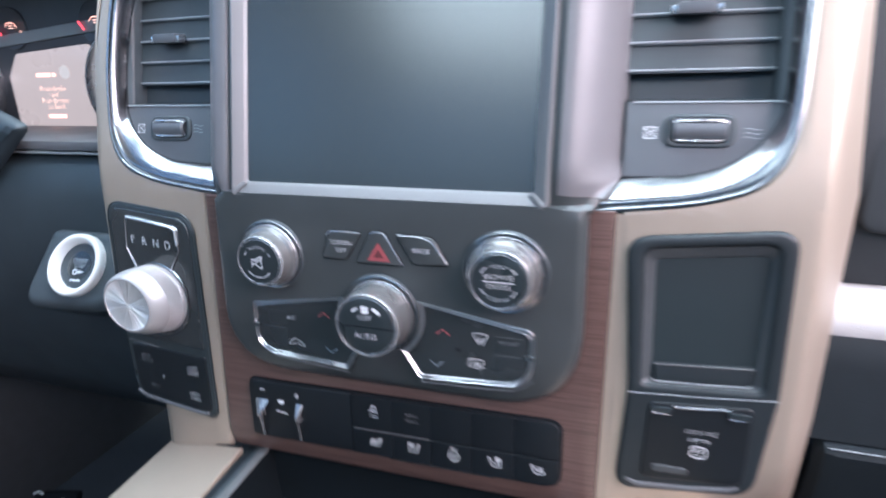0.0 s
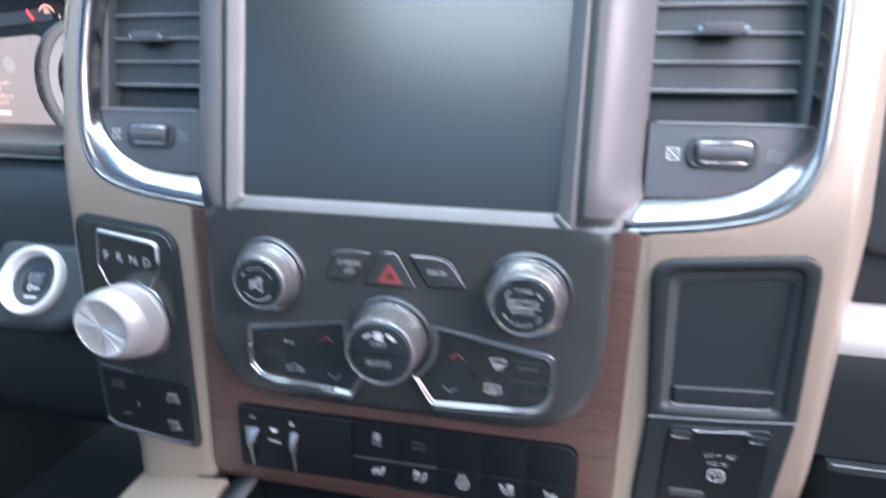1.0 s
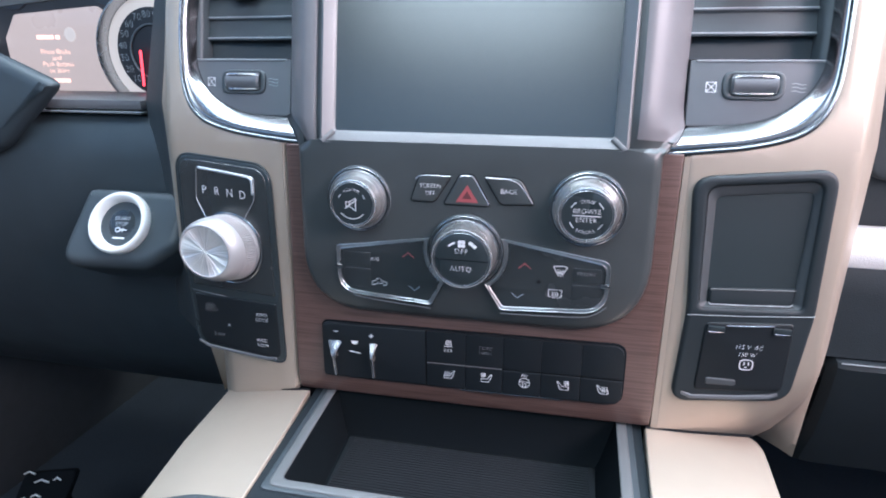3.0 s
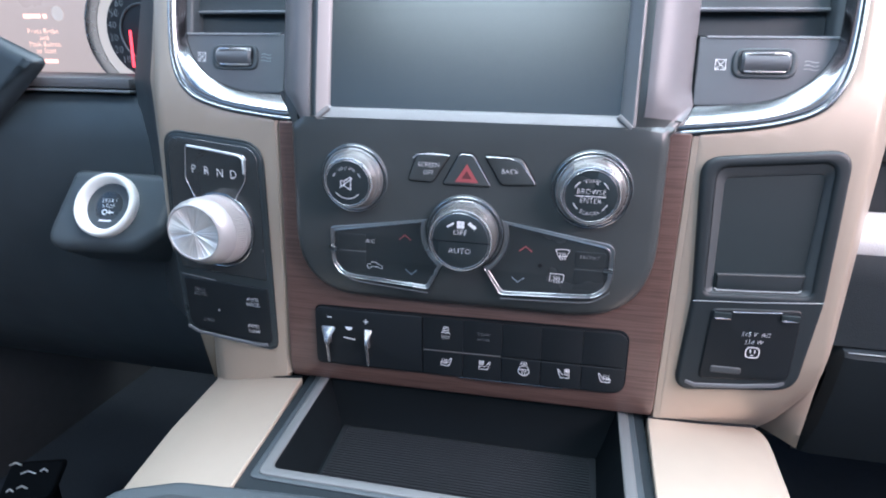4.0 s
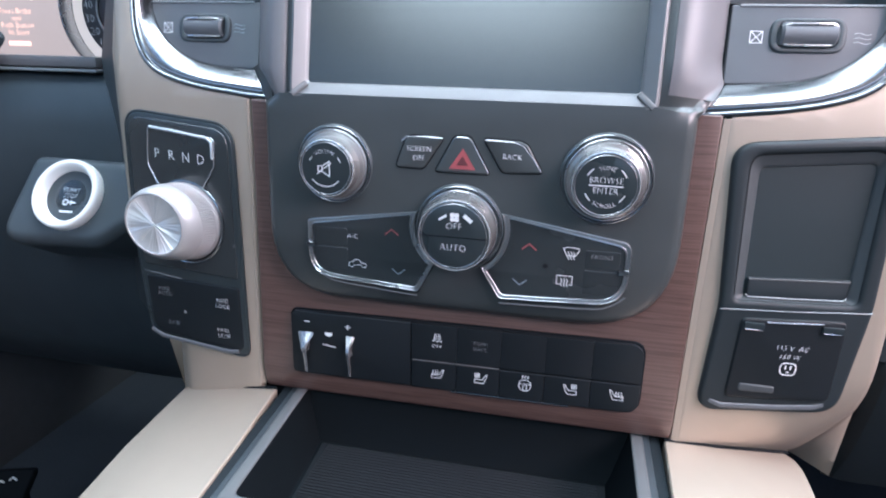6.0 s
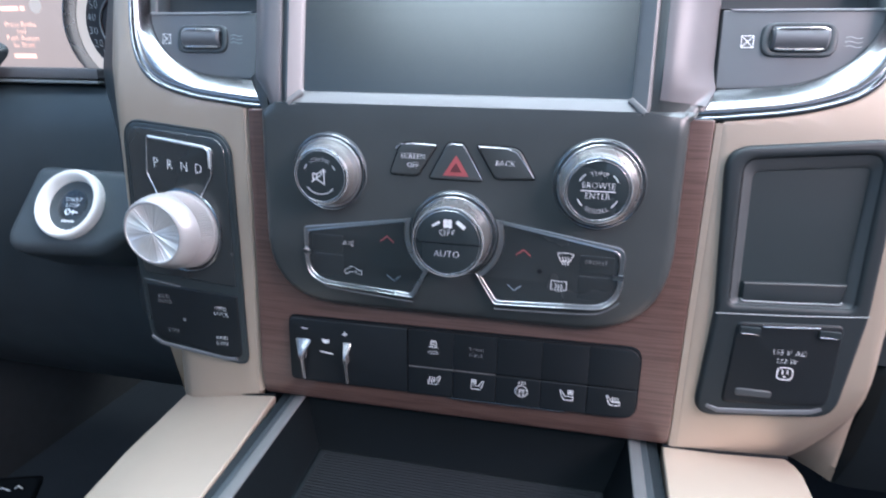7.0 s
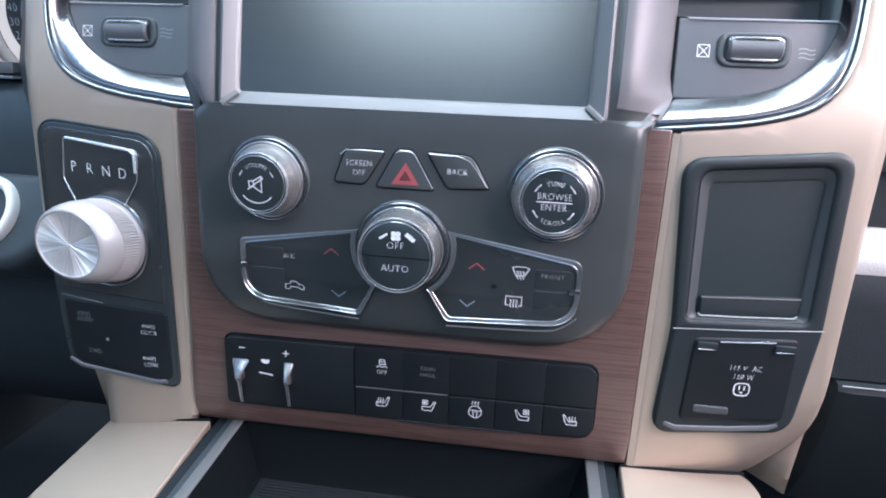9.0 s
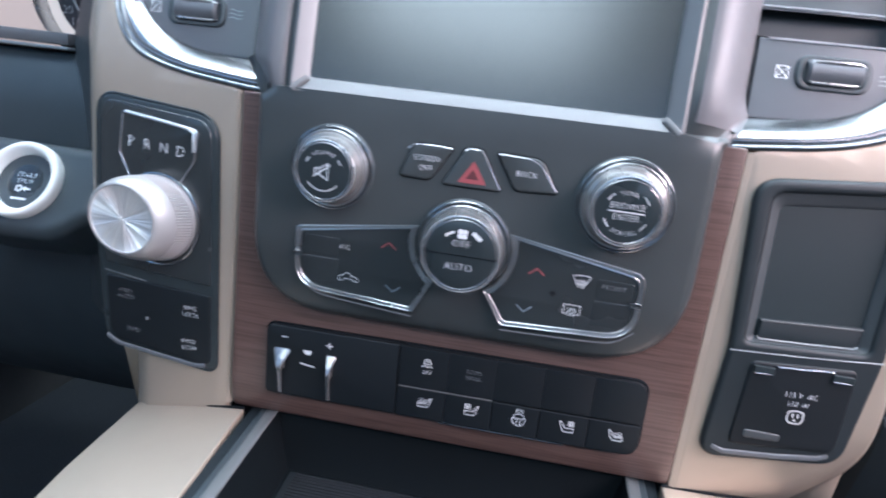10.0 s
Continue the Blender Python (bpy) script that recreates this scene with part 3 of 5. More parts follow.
def control_panel():
    t = thing("control_panel", (0, 0.01, 0.672), "matte black dashboard control panel with knobs and climate keys", "control panel")
    out = rounded([(-0.121, 0.7935), (-0.1205, 0.6725), (0.1255, 0.6735), (0.1240, 0.7945), (0.1395, 0.8115), (0.1395, 1.0), (-0.1125, 1.0), (-0.1125, 0.800)],
                  [0, 0.050, 0.054, 0, 0.003, 0, 0, 0.003], 12)

    def edge(v):
        return 0.1240 + 0.0155 * min(1.0, max(0.0, (v - 0.7945) / 0.0170))

    def fall(u, v):
        """How far the plate's front lies back: it is thickest along its middle, and beside the screen it rolls back towards the vent."""
        e = max(0.0, abs(u - PX) - 0.085) / 0.036
        f = max(0.0, 0.718 - v) / 0.046
        d = 0.0035 * min(1, e) ** 2 + 0.0075 * min(1, f) ** 2 + (0.004 if v > 0.80 else 0.0)
        k = (u - 0.1052) / (edge(v) - 0.1052)
        if k > 0 and v > 0.789:
            q = min(1.0, (v - 0.789) / 0.036)
            q = q * q * (3 - 2 * q)
            w = 0.0140 - 0.046 * max(0.0, k - 0.12) ** 1.8
            w = max(w, 0.0085 - 0.0265 * min(1.0, max(0.0, (v - 0.7945) / 0.0165)) - 0.02 * min(1.0, max(0.0, (v - 0.813) / 0.010)))
            d += q * (0.0155 - w - d)
        return d

    def crown(u, v, w):
        return stack(u, v, w - fall(u, v) if w > 0.004 else w)
    cuts = CUTS + [((0, z, 0), (0, 1, 0)) for z in (0.680, 0.69, 0.70, 0.709, 0.718, 0.786, 0.789, 0.792, 0.795, 0.798, 0.8001, 0.803, 0.806, 0.809, 0.813, 0.818, 0.823)]
    cuts += [((x, 0, 0), (1, 0, 0)) for x in (-0.11, -0.098, -0.085, 0.088, 0.1, 0.1052, 0.109, 0.113, 0.117, 0.121, 0.125, 0.129, 0.133, 0.136)]
    bm = prism(out, -0.03, 0.0155, crown, b=0.0062, steps=7, holes=[[(-0.0945, 0.8060), (0.0950, 0.8060), (0.0950, 0.9780), (-0.0945, 0.9780)]], cuts=cuts)
    part("faceplate", bm, FACE, t, smooth=50)
    # columns beside the screen: the driver's swells out of the plate, the passenger's lies on its rolled edge;
    # their lighter colour stands in for strong light on the plate's sides
    rows = []
    for z in [0.768 + 0.002 * i for i in range(25)] + [0.825, 0.84, 0.87, 0.90, 0.95, 1.0]:
        f = min(1.0, max(0.0, (z - 0.772) / 0.040))
        f = f * f * (3 - 2 * f)
        rim = 0.1225 + 0.0195 * min(1.0, max(0.0, (z - 0.7945) / 0.0185))
        row = []
        for k, w in [(0.0, 0.0085), (0.03, 0.0118), (0.10, 0.0126)] + [(0.10 + 0.06 * i, min(0.0126, 0.0140 - 0.046 * max(0.0, 0.06 * i - 0.02) ** 1.8)) for i in range(1, 14)] + [(0.94, -0.019), (1.0, -0.032)]:
            low = 0.0110 - 0.0005 * k - 0.020 * k ** 4
            row.append(stack(-0.1052 - (rim - 0.1052) * k, z, low + (w - low) * f))
        rows.append(row)
    part("side_column", sweep(rows), PILLAR, t, "smooth column, coloured lighter for the light on it", smooth=70)
    rows = []
    for zt in [0.806 + 0.002 * i for i in range(11)] + [0.83, 0.84, 0.87, 0.90, 0.95, 1.0]:
        row = []
        for i in range(21):
            k = i / 20
            z = zt - 0.003 * k * (1 - min(1.0, (zt - 0.806) / 0.022))
            u = 0.1052 + (edge(z) + 0.0004 - 0.1052) * k
            row.append(stack(u, z, 0.0159 - fall(u, z) - (0.006 if i == 0 else 0.0) - (0.010 if i == 20 else 0.0)))
        rows.append(row)
    part("side_column", sweep(rows), PILLAR, t, "smooth column, coloured lighter for the light on it", smooth=70)
    # slanting web that closes the plate against the end of the chrome band
    rows = []
    for f in (0.0, 0.25, 0.5, 0.75, 1.0):
        a = stack(-0.1160 - 0.006 * f, 0.7890 + 0.0300 * f, 0.0070 - 0.004 * f)
        b = stack(-0.1245, 0.7945, 0.0010).lerp(vent_plane(-0.1415, 0.8125, 0.0012), f)
        rows.append([a, a.lerp(b, 0.35) + Vector((0, -0.0012, 0)), a.lerp(b, 0.7) + Vector((0, -0.0010, 0)), b, b + Vector((-0.001, 0.02, 0))])
    part("corner_web", sweep(rows), FACE, t, smooth=70)
    return t


PANEL = control_panel()
PW = 0.0156          # height of the faceplate's front over the stack's face


def screen():
    t = thing("touch_screen", (0, 0.01, 0.80), "switched-off dark touch screen in a satin silver frame", "touch screen")
    base = [(-0.1025, 0.7962), (0.1030, 0.7962), (0.1030, 0.99), (-0.1025, 0.99)]
    bm = bmesh.new()
    rows = []
    prof = [(0.0, 0.008), (0.0002, 0.0130), (0.0010, 0.0148), (0.0024, 0.0152), (0.0080, 0.0112), (0.0092, 0.0100), (0.0098, 0.0080)]
    for d, w in prof:
        lp = rounded(inset(base, d), max(0.0015, 0.006 - d * 0.4), 5)
        rows.append([stack(u, v, w) for u, v in lp])
    sweep(rows, bm, closed_profile=True)
    part("screen_frame", bm, FRAME, t, smooth=40)
    g = prism(inset(base, 0.0090), 0.0, 0.0086, b=0.0)
    part("glass", g, GLASS, t, "dark glass with a soft glare")
    # short bright webs in the lower corners of the frame
    for s in (-1, 1):
        a, b = stack(s * 0.1000, 0.7992, 0.0152), stack(s * 0.0925, 0.8057, 0.0118)
        part("corner_web", tube([a, a.lerp(b, 0.5) + Vector((0, -0.0008, 0)), b], 0.0016, squash=0.5), FRAME, t)
    return t


screen()


def knob(name, label, u, v, base_r, cap_r, height, cap_u, cap_v):
    """A turning knob: chrome base ring, tapering ribbed body, chrome rim and a black face."""
    prof = [(base_r * 0.92, PW), (base_r * 0.88, PW + 0.003), (base_r * 0.84, PW + 0.0055), (cap_r * 1.10, PW + 0.0065), (cap_r * 1.04, height - 0.0035), (cap_r * 1.02, height - 0.0012), (cap_r * 0.9, height - 0.001)]
    du, dv = (cap_u - u), (cap_v - v)

    def lean(bm):
        o = stack(u, v, 0)
        for p in bm.verts:
            k = max(0.0, (o.y - p.co.y - PW)) / (height - PW)
            p.co.x += du * k
            p.co.z += dv * k
        return bm
    k = part(name, lean(lathe(prof, u, v, n=96, flutes=1, flute_depth=0.00035, flute_from=3, flute_to=4)), KNOB, PANEL, label)
    part("base_ring", lathe([(base_r * 1.03, PW - 0.004), (base_r * 1.03, PW + 0.0006), (base_r * 1.0, PW + 0.0016), (base_r * 0.94, PW + 0.0018), (base_r * 0.91, PW + 0.0008)], u, v, n=64), SLAT, k, "dark grey base ring")
    part("base_line", tube([stack(u, v, 0) + Vector((base_r * 0.985 * math.cos(a), -PW - 0.0017, base_r * 0.985 * math.sin(a))) for a in [2 * math.pi * i / 64 for i in range(64)]], 0.0005, closed=True), CHROME, k, "thin chrome line")
    part("inner_line", tube([stack(u, v, 0) + Vector((base_r * 0.900 * math.cos(a), -PW - 0.0032, base_r * 0.900 * math.sin(a))) for a in [2 * math.pi * i / 64 for i in range(64)]], 0.0004, closed=True), SATIN, k)
    rim = [(cap_r * 1.035, height - 0.0024), (cap_r * 1.035, height - 0.0006), (cap_r * 1.02, height), (cap_r * 0.995, height + 0.0001), (cap_r * 0.975, height - 0.0005)]
    part("rim", lean(lathe(rim, u, v, n=64)), RIM, k, "bright chrome rim")
    part("inner_rim", lean(tube([stack(u, v, 0) + Vector((cap_r * 0.925 * math.cos(a), -height - 0.0001, cap_r * 0.925 * math.sin(a))) for a in [2 * math.pi * i / 64 for i in range(64)]], 0.00022, closed=True)), SATIN, k)
    part("cap", lean(lathe([(cap_r * 0.980, height - 0.0012), (cap_r * 0.970, height - 0.0003), (cap_r * 0.940, height + 0.0001), (cap_r * 0.5, height + 0.0004), (cap_r * 0.1, height + 0.0005)], u, v, n=64)), KEY, k, "black knob face")
    return k


def on_cap(cu, cv, h):
    y = stack(cu, cv, 0).y - h - 0.0011
    return lambda u, v, w: Vector((u, y - w, v))


VOL = knob("volume_knob", "ribbed grey volume knob with chrome rim", -0.0735, 0.7605, 0.0225, 0.0157, 0.0315, -0.0725, 0.7605)
TUNE = knob("tune_knob", "ribbed grey tuning knob with chrome rim", 0.0805, 0.7615, 0.0240, 0.0168, 0.0300, 0.0795, 0.7610)
CLIM = knob("climate_knob", "large grey climate knob with chrome rim", 0.0022, 0.7285, 0.0248, 0.0192, 0.0400, 0.0035, 0.7305)

m = on_cap(-0.0725, 0.7605, 0.0315)
part("volume_word", lettering("VOLUME", -0.0725, 0.7605, 0, 0.0030, m, bend=(0.0098, 1)), WHITE, VOL)
spk = [[(-0.0042, -0.0015), (-0.0042, 0.0015), (-0.0018, 0.0015), (0.0025, 0.0042), (0.0025, -0.0042), (-0.0018, -0.0015), (-0.0042, -0.0015)], [(-0.0018, 0.0015), (-0.0018, -0.0015)], [(-0.0050, -0.0030), (0.0036, 0.0034)]]
part("mute_mark", strokes(spk, 0.0006, -0.0725, 0.7605, 0, m), WHITE, VOL)
part("arc_mark", strokes([arc(0, 0, 0.0100, 220, 320, 14), arc(0, 0, 0.0100, 140, 155, 4), arc(0, 0, 0.0100, 25, 40, 4)], 0.0006, -0.0725, 0.7605, 0, m), WHITE, VOL)
m = on_cap(0.0795, 0.761, 0.0300)
for word, dv, bend in (("TUNE", 0, (0.0092, 1)), ("SCROLL", 0, (0.0106, -1))):
    part("arc_word", lettering(word, 0.0795, 0.7610, 0, 0.0033, m, bend=bend), WHITE, TUNE)
part("word", lettering("BROWSE", 0.0795, 0.7637, 0, 0.0046, m, narrow=0.88), WHITE, TUNE)
part("word", lettering("ENTER", 0.0795, 0.7583, 0, 0.0046, m, narrow=0.88), WHITE, TUNE)
part("line_mark", strokes([[(-0.0085, 0), (0.0085, 0)]], 0.0005, 0.0795, 0.7610, 0, m), WHITE, TUNE)
part("arc_mark", strokes([arc(0, 0, 0.0108, a, a + 22, 5) for a in (28, 130, 205, 313)], 0.0006, 0.0795, 0.7610, 0, m), WHITE, TUNE)
m = on_cap(0.0035, 0.7305, 0.0400)
part("word", lettering("OFF", 0.0035, 0.7362, 0, 0.0052, m, narrow=0.95), WHITE, CLIM)
part("word", lettering("AUTO", 0.0035, 0.7243, 0, 0.0052, m, narrow=0.95), WHITE, CLIM)
fan = bmesh.new()
for q in range(4):
    a = radians(45 + 90 * q)
    c = Vector((math.cos(a), math.sin(a)))
    blob([(c.x * 0.0016 + 0.0014 * math.cos(b), c.y * 0.0016 + 0.0014 * math.sin(b)) for b in [math.pi * i / 4 for i in range(8)]], 0.0038, 0.7413, 0, m, bm=fan)
part("fan_mark", fan, WHITE, CLIM)
part("level_marks", blob([(0.0042, 0.0006), (0.0086, -0.0028), (0.0100, -0.0012), (0.0058, 0.0022)], 0.0038, 0.7413, 0, m, bm=strokes([[(-0.0082, -0.0016), (-0.0046, 0.0006)]], 0.0012, 0.0038, 0.7413, 0, m)), WHITE, CLIM)
part("split_line", strokes([[(-0.0185, 0), (0.0185, 0)]], 0.0005, 0.0035, 0.7303, 0, m), DARK, CLIM)


# ---- buttons over the climate controls ----
def flat_button(name, outline, radii, label, lift=0.0012):
    lp = rounded(outline, radii, 5)
    k = part(name, prism(lp, PW - 0.004, PW + lift, b=0.0009), FACE, PANEL, label)
    part("gap", tube([stack(u, v, PW + 0.0001) for u, v in inset(lp, -0.0003)], 0.00032, closed=True), DARK, k)
    return k


b = flat_button("screen_off_button", [(-0.0365, 0.7615), (-0.0200, 0.7610), (-0.0088, 0.7790), (-0.0300, 0.7795)], [0.002, 0.005, 0.0015, 0.006], "black screen-off button with white words")
# silver bars on the buttons' upper edges stand in for highlights on black plastic
part("top_edge", tube([stack(u, v, PW + 0.0010) for u, v in ((-0.0330, 0.7762), (-0.0300, 0.7788), (-0.020, 0.7792), (-0.0096, 0.7787))], 0.00032), SATIN, b)
part("word", lettering("SCREEN", -0.0226, 0.7722, PW + 0.0016, 0.0042, narrow=0.92), WHITE, b)
part("word", lettering("OFF", -0.0226, 0.7672, PW + 0.0016, 0.0042, narrow=0.92), WHITE, b)
b = flat_button("hazard_button", [(-0.0135, 0.7600), (0.0180, 0.7600), (0.0062, 0.7803), (-0.0025, 0.7803)], [0.0015, 0.0015, 0.004, 0.004], "black hazard light button with red triangle")
tri = [(-0.0075, -0.0052), (0.0075, -0.0052), (0, 0.0064)]
part("warning_triangle", blob(tri, 0.0025, 0.7675, PW + 0.0015), RED, b, "red triangle")
part("triangle_core", blob([(-0.0034, -0.0030), (0.0034, -0.0030), (0, 0.0022)], 0.0025, 0.7675, PW + 0.0018), material("dark_red_print", (0.085, 0.025, 0.028), 0.4), b)
part("top_edge", tube([stack(u, v, PW + 0.0010) for u, v in ((-0.0030, 0.7785), (-0.0010, 0.7797), (0.0048, 0.7797), (0.0072, 0.7776), (0.0172, 0.7612))], 0.00032), SATIN, b)
b = flat_button("back_button", [(0.0250, 0.7615), (0.0470, 0.7625), (0.0370, 0.7790), (0.0135, 0.7798)], [0.005, 0.0015, 0.008, 0.0015], "black back button with white word")
part("top_edge", tube([stack(u, v, PW + 0.0010) for u, v in ((0.0145, 0.7790), (0.0300, 0.7786), (0.0360, 0.7765), (0.0400, 0.7715), (0.0458, 0.7636))], 0.00032), SATIN, b)
part("word", lettering("BACK", 0.0300, 0.7705, PW + 0.0016, 0.0043, narrow=0.95), WHITE, b)


# ---- climate key pads ----
def climate_pad(s):
    c = (0.0022, 0.7285)
    def outline(r, d):
        """The pad's edge: r is the radius kept free round the knob, d the width taken off the other sides."""
        if s < 0:
            ar = arc(c[0], c[1], r, 163 + d * 2200, 238 - d * 1500, 18)
            return rounded([(-0.0915 + d, 0.7266 - d), (-0.0910 + d, 0.6915 + d), (-0.0212 - d * 0.6, 0.6872 + d)] + ar[::-1], [0.003, 0.036, 0.003] + [0] * len(ar), 10)
        ar = arc(c[0], c[1], r, 23 - d * 2600, -58 + d * 1500, 18)
        return rounded([(0.0275 + d * 0.6, 0.6882 + d), (0.0985 - d, 0.6915 + d), (0.0985 - d, 0.7278 - d)] + ar, [0.004, 0.036, 0.007] + [0] * len(ar), 10)
    k = part("climate_pad", prism(outline(0.0292, 0.0026), PW - 0.006, PW + 0.0004, b=0.0005), GLOSS, PANEL, "glossy black climate key pad in chrome edging")
    # chamfered edging: a crest outside, a slope down to the keys and a fine inner lip
    rows = []
    for d, w in ((0.0, PW - 0.007), (0.0, PW + 0.0007), (0.0002, PW + 0.0012), (0.0005, PW + 0.0013), (0.0008, PW + 0.0008), (0.0020, PW + 0.0006), (0.0022, PW + 0.0010), (0.0026, PW + 0.0011), (0.0029, PW + 0.0007), (0.0031, PW - 0.003)):
        rows.append([stack(u, v, w) for u, v in outline(0.0262 + d * 1.15, d)])
    part("chrome_edge", sweep(rows, closed_profile=True), EDGING, k, "chamfered chrome edging", smooth=40)
    # a second line of chrome along the foot
    foot = [(-0.088, 0.6960), (-0.080, 0.6905), (-0.070, 0.6878), (-0.022, 0.6842)] if s < 0 else [(0.028, 0.6852), (0.078, 0.6872), (0.090, 0.6900), (0.098, 0.6960)]
    part("foot_edge", tube([stack(u, v, PW - 0.0004) for u, v in smooth_path(foot, 5)], 0.0005), VENT, k)
    nx = -0.0895 if s < 0 else 0.0955
    part("side_notch", box(nx - 0.0028, nx + 0.0028, stack(nx, 0.711, PW).y - 0.0018, stack(nx, 0.711, PW).y + 0.002, 0.7095, 0.7125, 0.0007), CHROME, k)
    # the outer pair of keys stands a little proud, parted by a seam
    x0, x1 = (-0.0862, -0.0660) if s < 0 else (0.0745, 0.0932)
    for nm, z0, z1, cut in (("upper_key", 0.7117, 0.7222 if s > 0 else 0.7225, 0.003), ("lower_key", 0.6965, 0.7105, 0.012)):
        r = [0.0015] * 4
        r[0 if s < 0 else 1] = cut if nm == "lower_key" else 0.0015
        part(nm, prism(rounded([(x0, z0), (x1, z0), (x1, z1), (x0, z1)], r, 6), PW - 0.002, PW + 0.0006, b=0.0003), GLOSS, k)
    w = PW + 0.0008
    chev = lambda d: [[(-0.0040, -0.0014 * d), (0, 0.0018 * d), (0.0040, -0.0014 * d)]]
    if s < 0:
        part("word", lettering("A/C", -0.0625, 0.7180, w, 0.0040), WHITE, k)
        part("up_mark", strokes(chev(1), 0.0007, -0.0380, 0.7225, w), RED, k)
        part("down_mark", strokes(chev(-1), 0.0006, -0.0335, 0.6988, w), BLUE, k)
        car = [[(-0.0062, -0.0020), (-0.0062, 0.0010), (-0.0034, 0.0014), (-0.0022, 0.0032), (0.0012, 0.0032), (0.0026, 0.0014), (0.0064, 0.0006), (0.0064, -0.0020), (0.0040, -0.0020), (0.0028, -0.0006), (-0.0026, -0.0006), (-0.0038, -0.0022), (-0.0062, -0.0020)]]
        part("recirculation_mark", strokes(car, 0.0003, -0.0595, 0.7008, w, size=0.86), WHITE, k)
    else:
        part("up_mark", strokes(chev(1), 0.0007, 0.0430, 0.7210, w), RED, k)
        part("down_mark", strokes(chev(-1), 0.0006, 0.0390, 0.7000, w), BLUE, k)
        heat = [[(dx + 0.0005, -0.0036), (dx - 0.0004, -0.0018), (dx + 0.0005, 0.0), (dx - 0.0004, 0.0016)] for dx in (-0.0018, 0, 0.0018)]
        fan_shape = [[(-0.0052, 0.0036), (-0.0026, 0.0044), (0.0026, 0.0044), (0.0052, 0.0036), (0.0028, -0.0012), (-0.0028, -0.0012), (-0.0052, 0.0036)]]
        part("front_defrost_mark", strokes(fan_shape + heat, 0.0004, 0.0665, 0.7190, w, size=0.86), WHITE, k)
        part("word", lettering("FRONT", 0.0835, 0.7185, PW + 0.0009, 0.0036), DIM, k)
        part("light_sensor", blob([(0, -0.0016), (0.0018, 0), (0, 0.0016), (-0.0018, 0)], 0.0528, 0.7108, w), DARK, k)
        rect = [[(-0.0050, -0.0022), (-0.0050, 0.0036), (0.0050, 0.0036), (0.0050, -0.0022), (0.0030, -0.0022)], [(-0.0030, -0.0022), (-0.0050, -0.0022)]]
        part("rear_defrost_mark", strokes(rect + heat, 0.0004, 0.0640, 0.7030, w, size=0.86), WHITE, k)
    return k


climate_pad(-1)
climate_pad(1)


# ---- bank of switches ----
def switch_bank():
    t = thing("switch_bank", (0.002, 0.003, 0.61), "black bank of rubbery switches set into the wood trim", "switch bank")
    r = radians(0.95)

    def at(u, v):
        return 0.0025 + (u - 0.0025) * math.cos(r) - (v - 0.638) * math.sin(r), 0.638 + (u - 0.0025) * math.sin(r) + (v - 0.638) * math.cos(r)

    def tilt(u, v, w):
        return stack(*at(u, v), w)
    out = rounded([(-0.1115, 0.6160), (0.1165, 0.6160), (0.1165, 0.6630), (-0.1115, 0.6630)], [0.004, 0.010, 0.009, 0.006], 6)
    part("base", prism(out, -0.004, 0.0026, tilt, b=0.0006), DARK, t)
    cols = [-0.0268, 0.0027, 0.0305, 0.0582, 0.0862, 0.1152]
    keys = []
    for k in range(5):
        x0, x1 = cols[k] + 0.00006, cols[k + 1] - 0.00006
        last = k == 4
        up = rounded([(x0, 0.6372), (x1, 0.6372), (x1, 0.6618), (x0, 0.6618)], [0.0006, 0.0006, 0.0085 if last else 0.0006, 0.0006], 5)
        lo = rounded([(x0, 0.6172), (x1, 0.6172), (x1, 0.6362), (x0, 0.6362)], [0.0006, 0.0085 if last else 0.0006, 0.0006, 0.0006], 5)
        a = part("upper_key", prism(up, 0.0, 0.0053, tilt, b=0.0001), SWITCH, t)
        b = part("lower_key", prism(lo, 0.0, 0.0052, tilt, b=0.0006), SWITCH, t)
        keys.append((a, b))
    left = rounded([(-0.1105, 0.6170), (-0.0271, 0.6170), (-0.0271, 0.6620), (-0.1105, 0.6620)], [0.004, 0.0006, 0.0006, 0.006], 5)
    l = part("brake_controller", prism(left, 0.0, 0.0050, tilt, b=0.0010), SWITCH, t, "black trailer brake controller with two levers")
    w = 0.0060
    part("chrome_line", tube([tilt(x, 0.6368, 0.0056) for x in (-0.026, 0.0, 0.0300)], 0.00035), TRAYRIM, keys[0][0])
    part("chrome_line", tube([tilt(x, 0.6167, 0.0046) for x in (0.000, 0.03, 0.0740)], 0.00035), CHROME, t)
    # printed marks
    car = [[(-0.0020, 0.0006), (-0.0014, 0.0034), (0.0014, 0.0034), (0.0020, 0.0006), (-0.0020, 0.0006)], [(-0.0010, 0.0022), (0.0010, 0.0022)], [(-0.0032, -0.0012), (-0.0012, -0.0004), (0.0, -0.0016), (0.0014, -0.0004), (0.0030, -0.0014)]]
    part("traction_mark", strokes(car, 0.00045, -0.0098, 0.6525, w, tilt), WHITE, keys[0][0])
    part("word", lettering("OFF", -0.0100, 0.6478, w, 0.0036, tilt), WHITE, keys[0][0])
    part("word", lettering("TOW/", 0.0178, 0.6525, w, 0.0034, tilt), DIM, keys[1][0])
    part("word", lettering("HAUL", 0.0178, 0.6487, w, 0.0034, tilt), DIM, keys[1][0])
    w = 0.0056
    seat = [[(-0.0040, -0.0034), (0.0022, -0.0034), (0.0036, -0.0010), (0.0050, 0.0036)], [(-0.0042, -0.0034), (-0.0044, -0.0006), (0.0012, -0.0006), (0.0028, 0.0016), (0.0040, 0.0036), (0.0050, 0.0036)]]
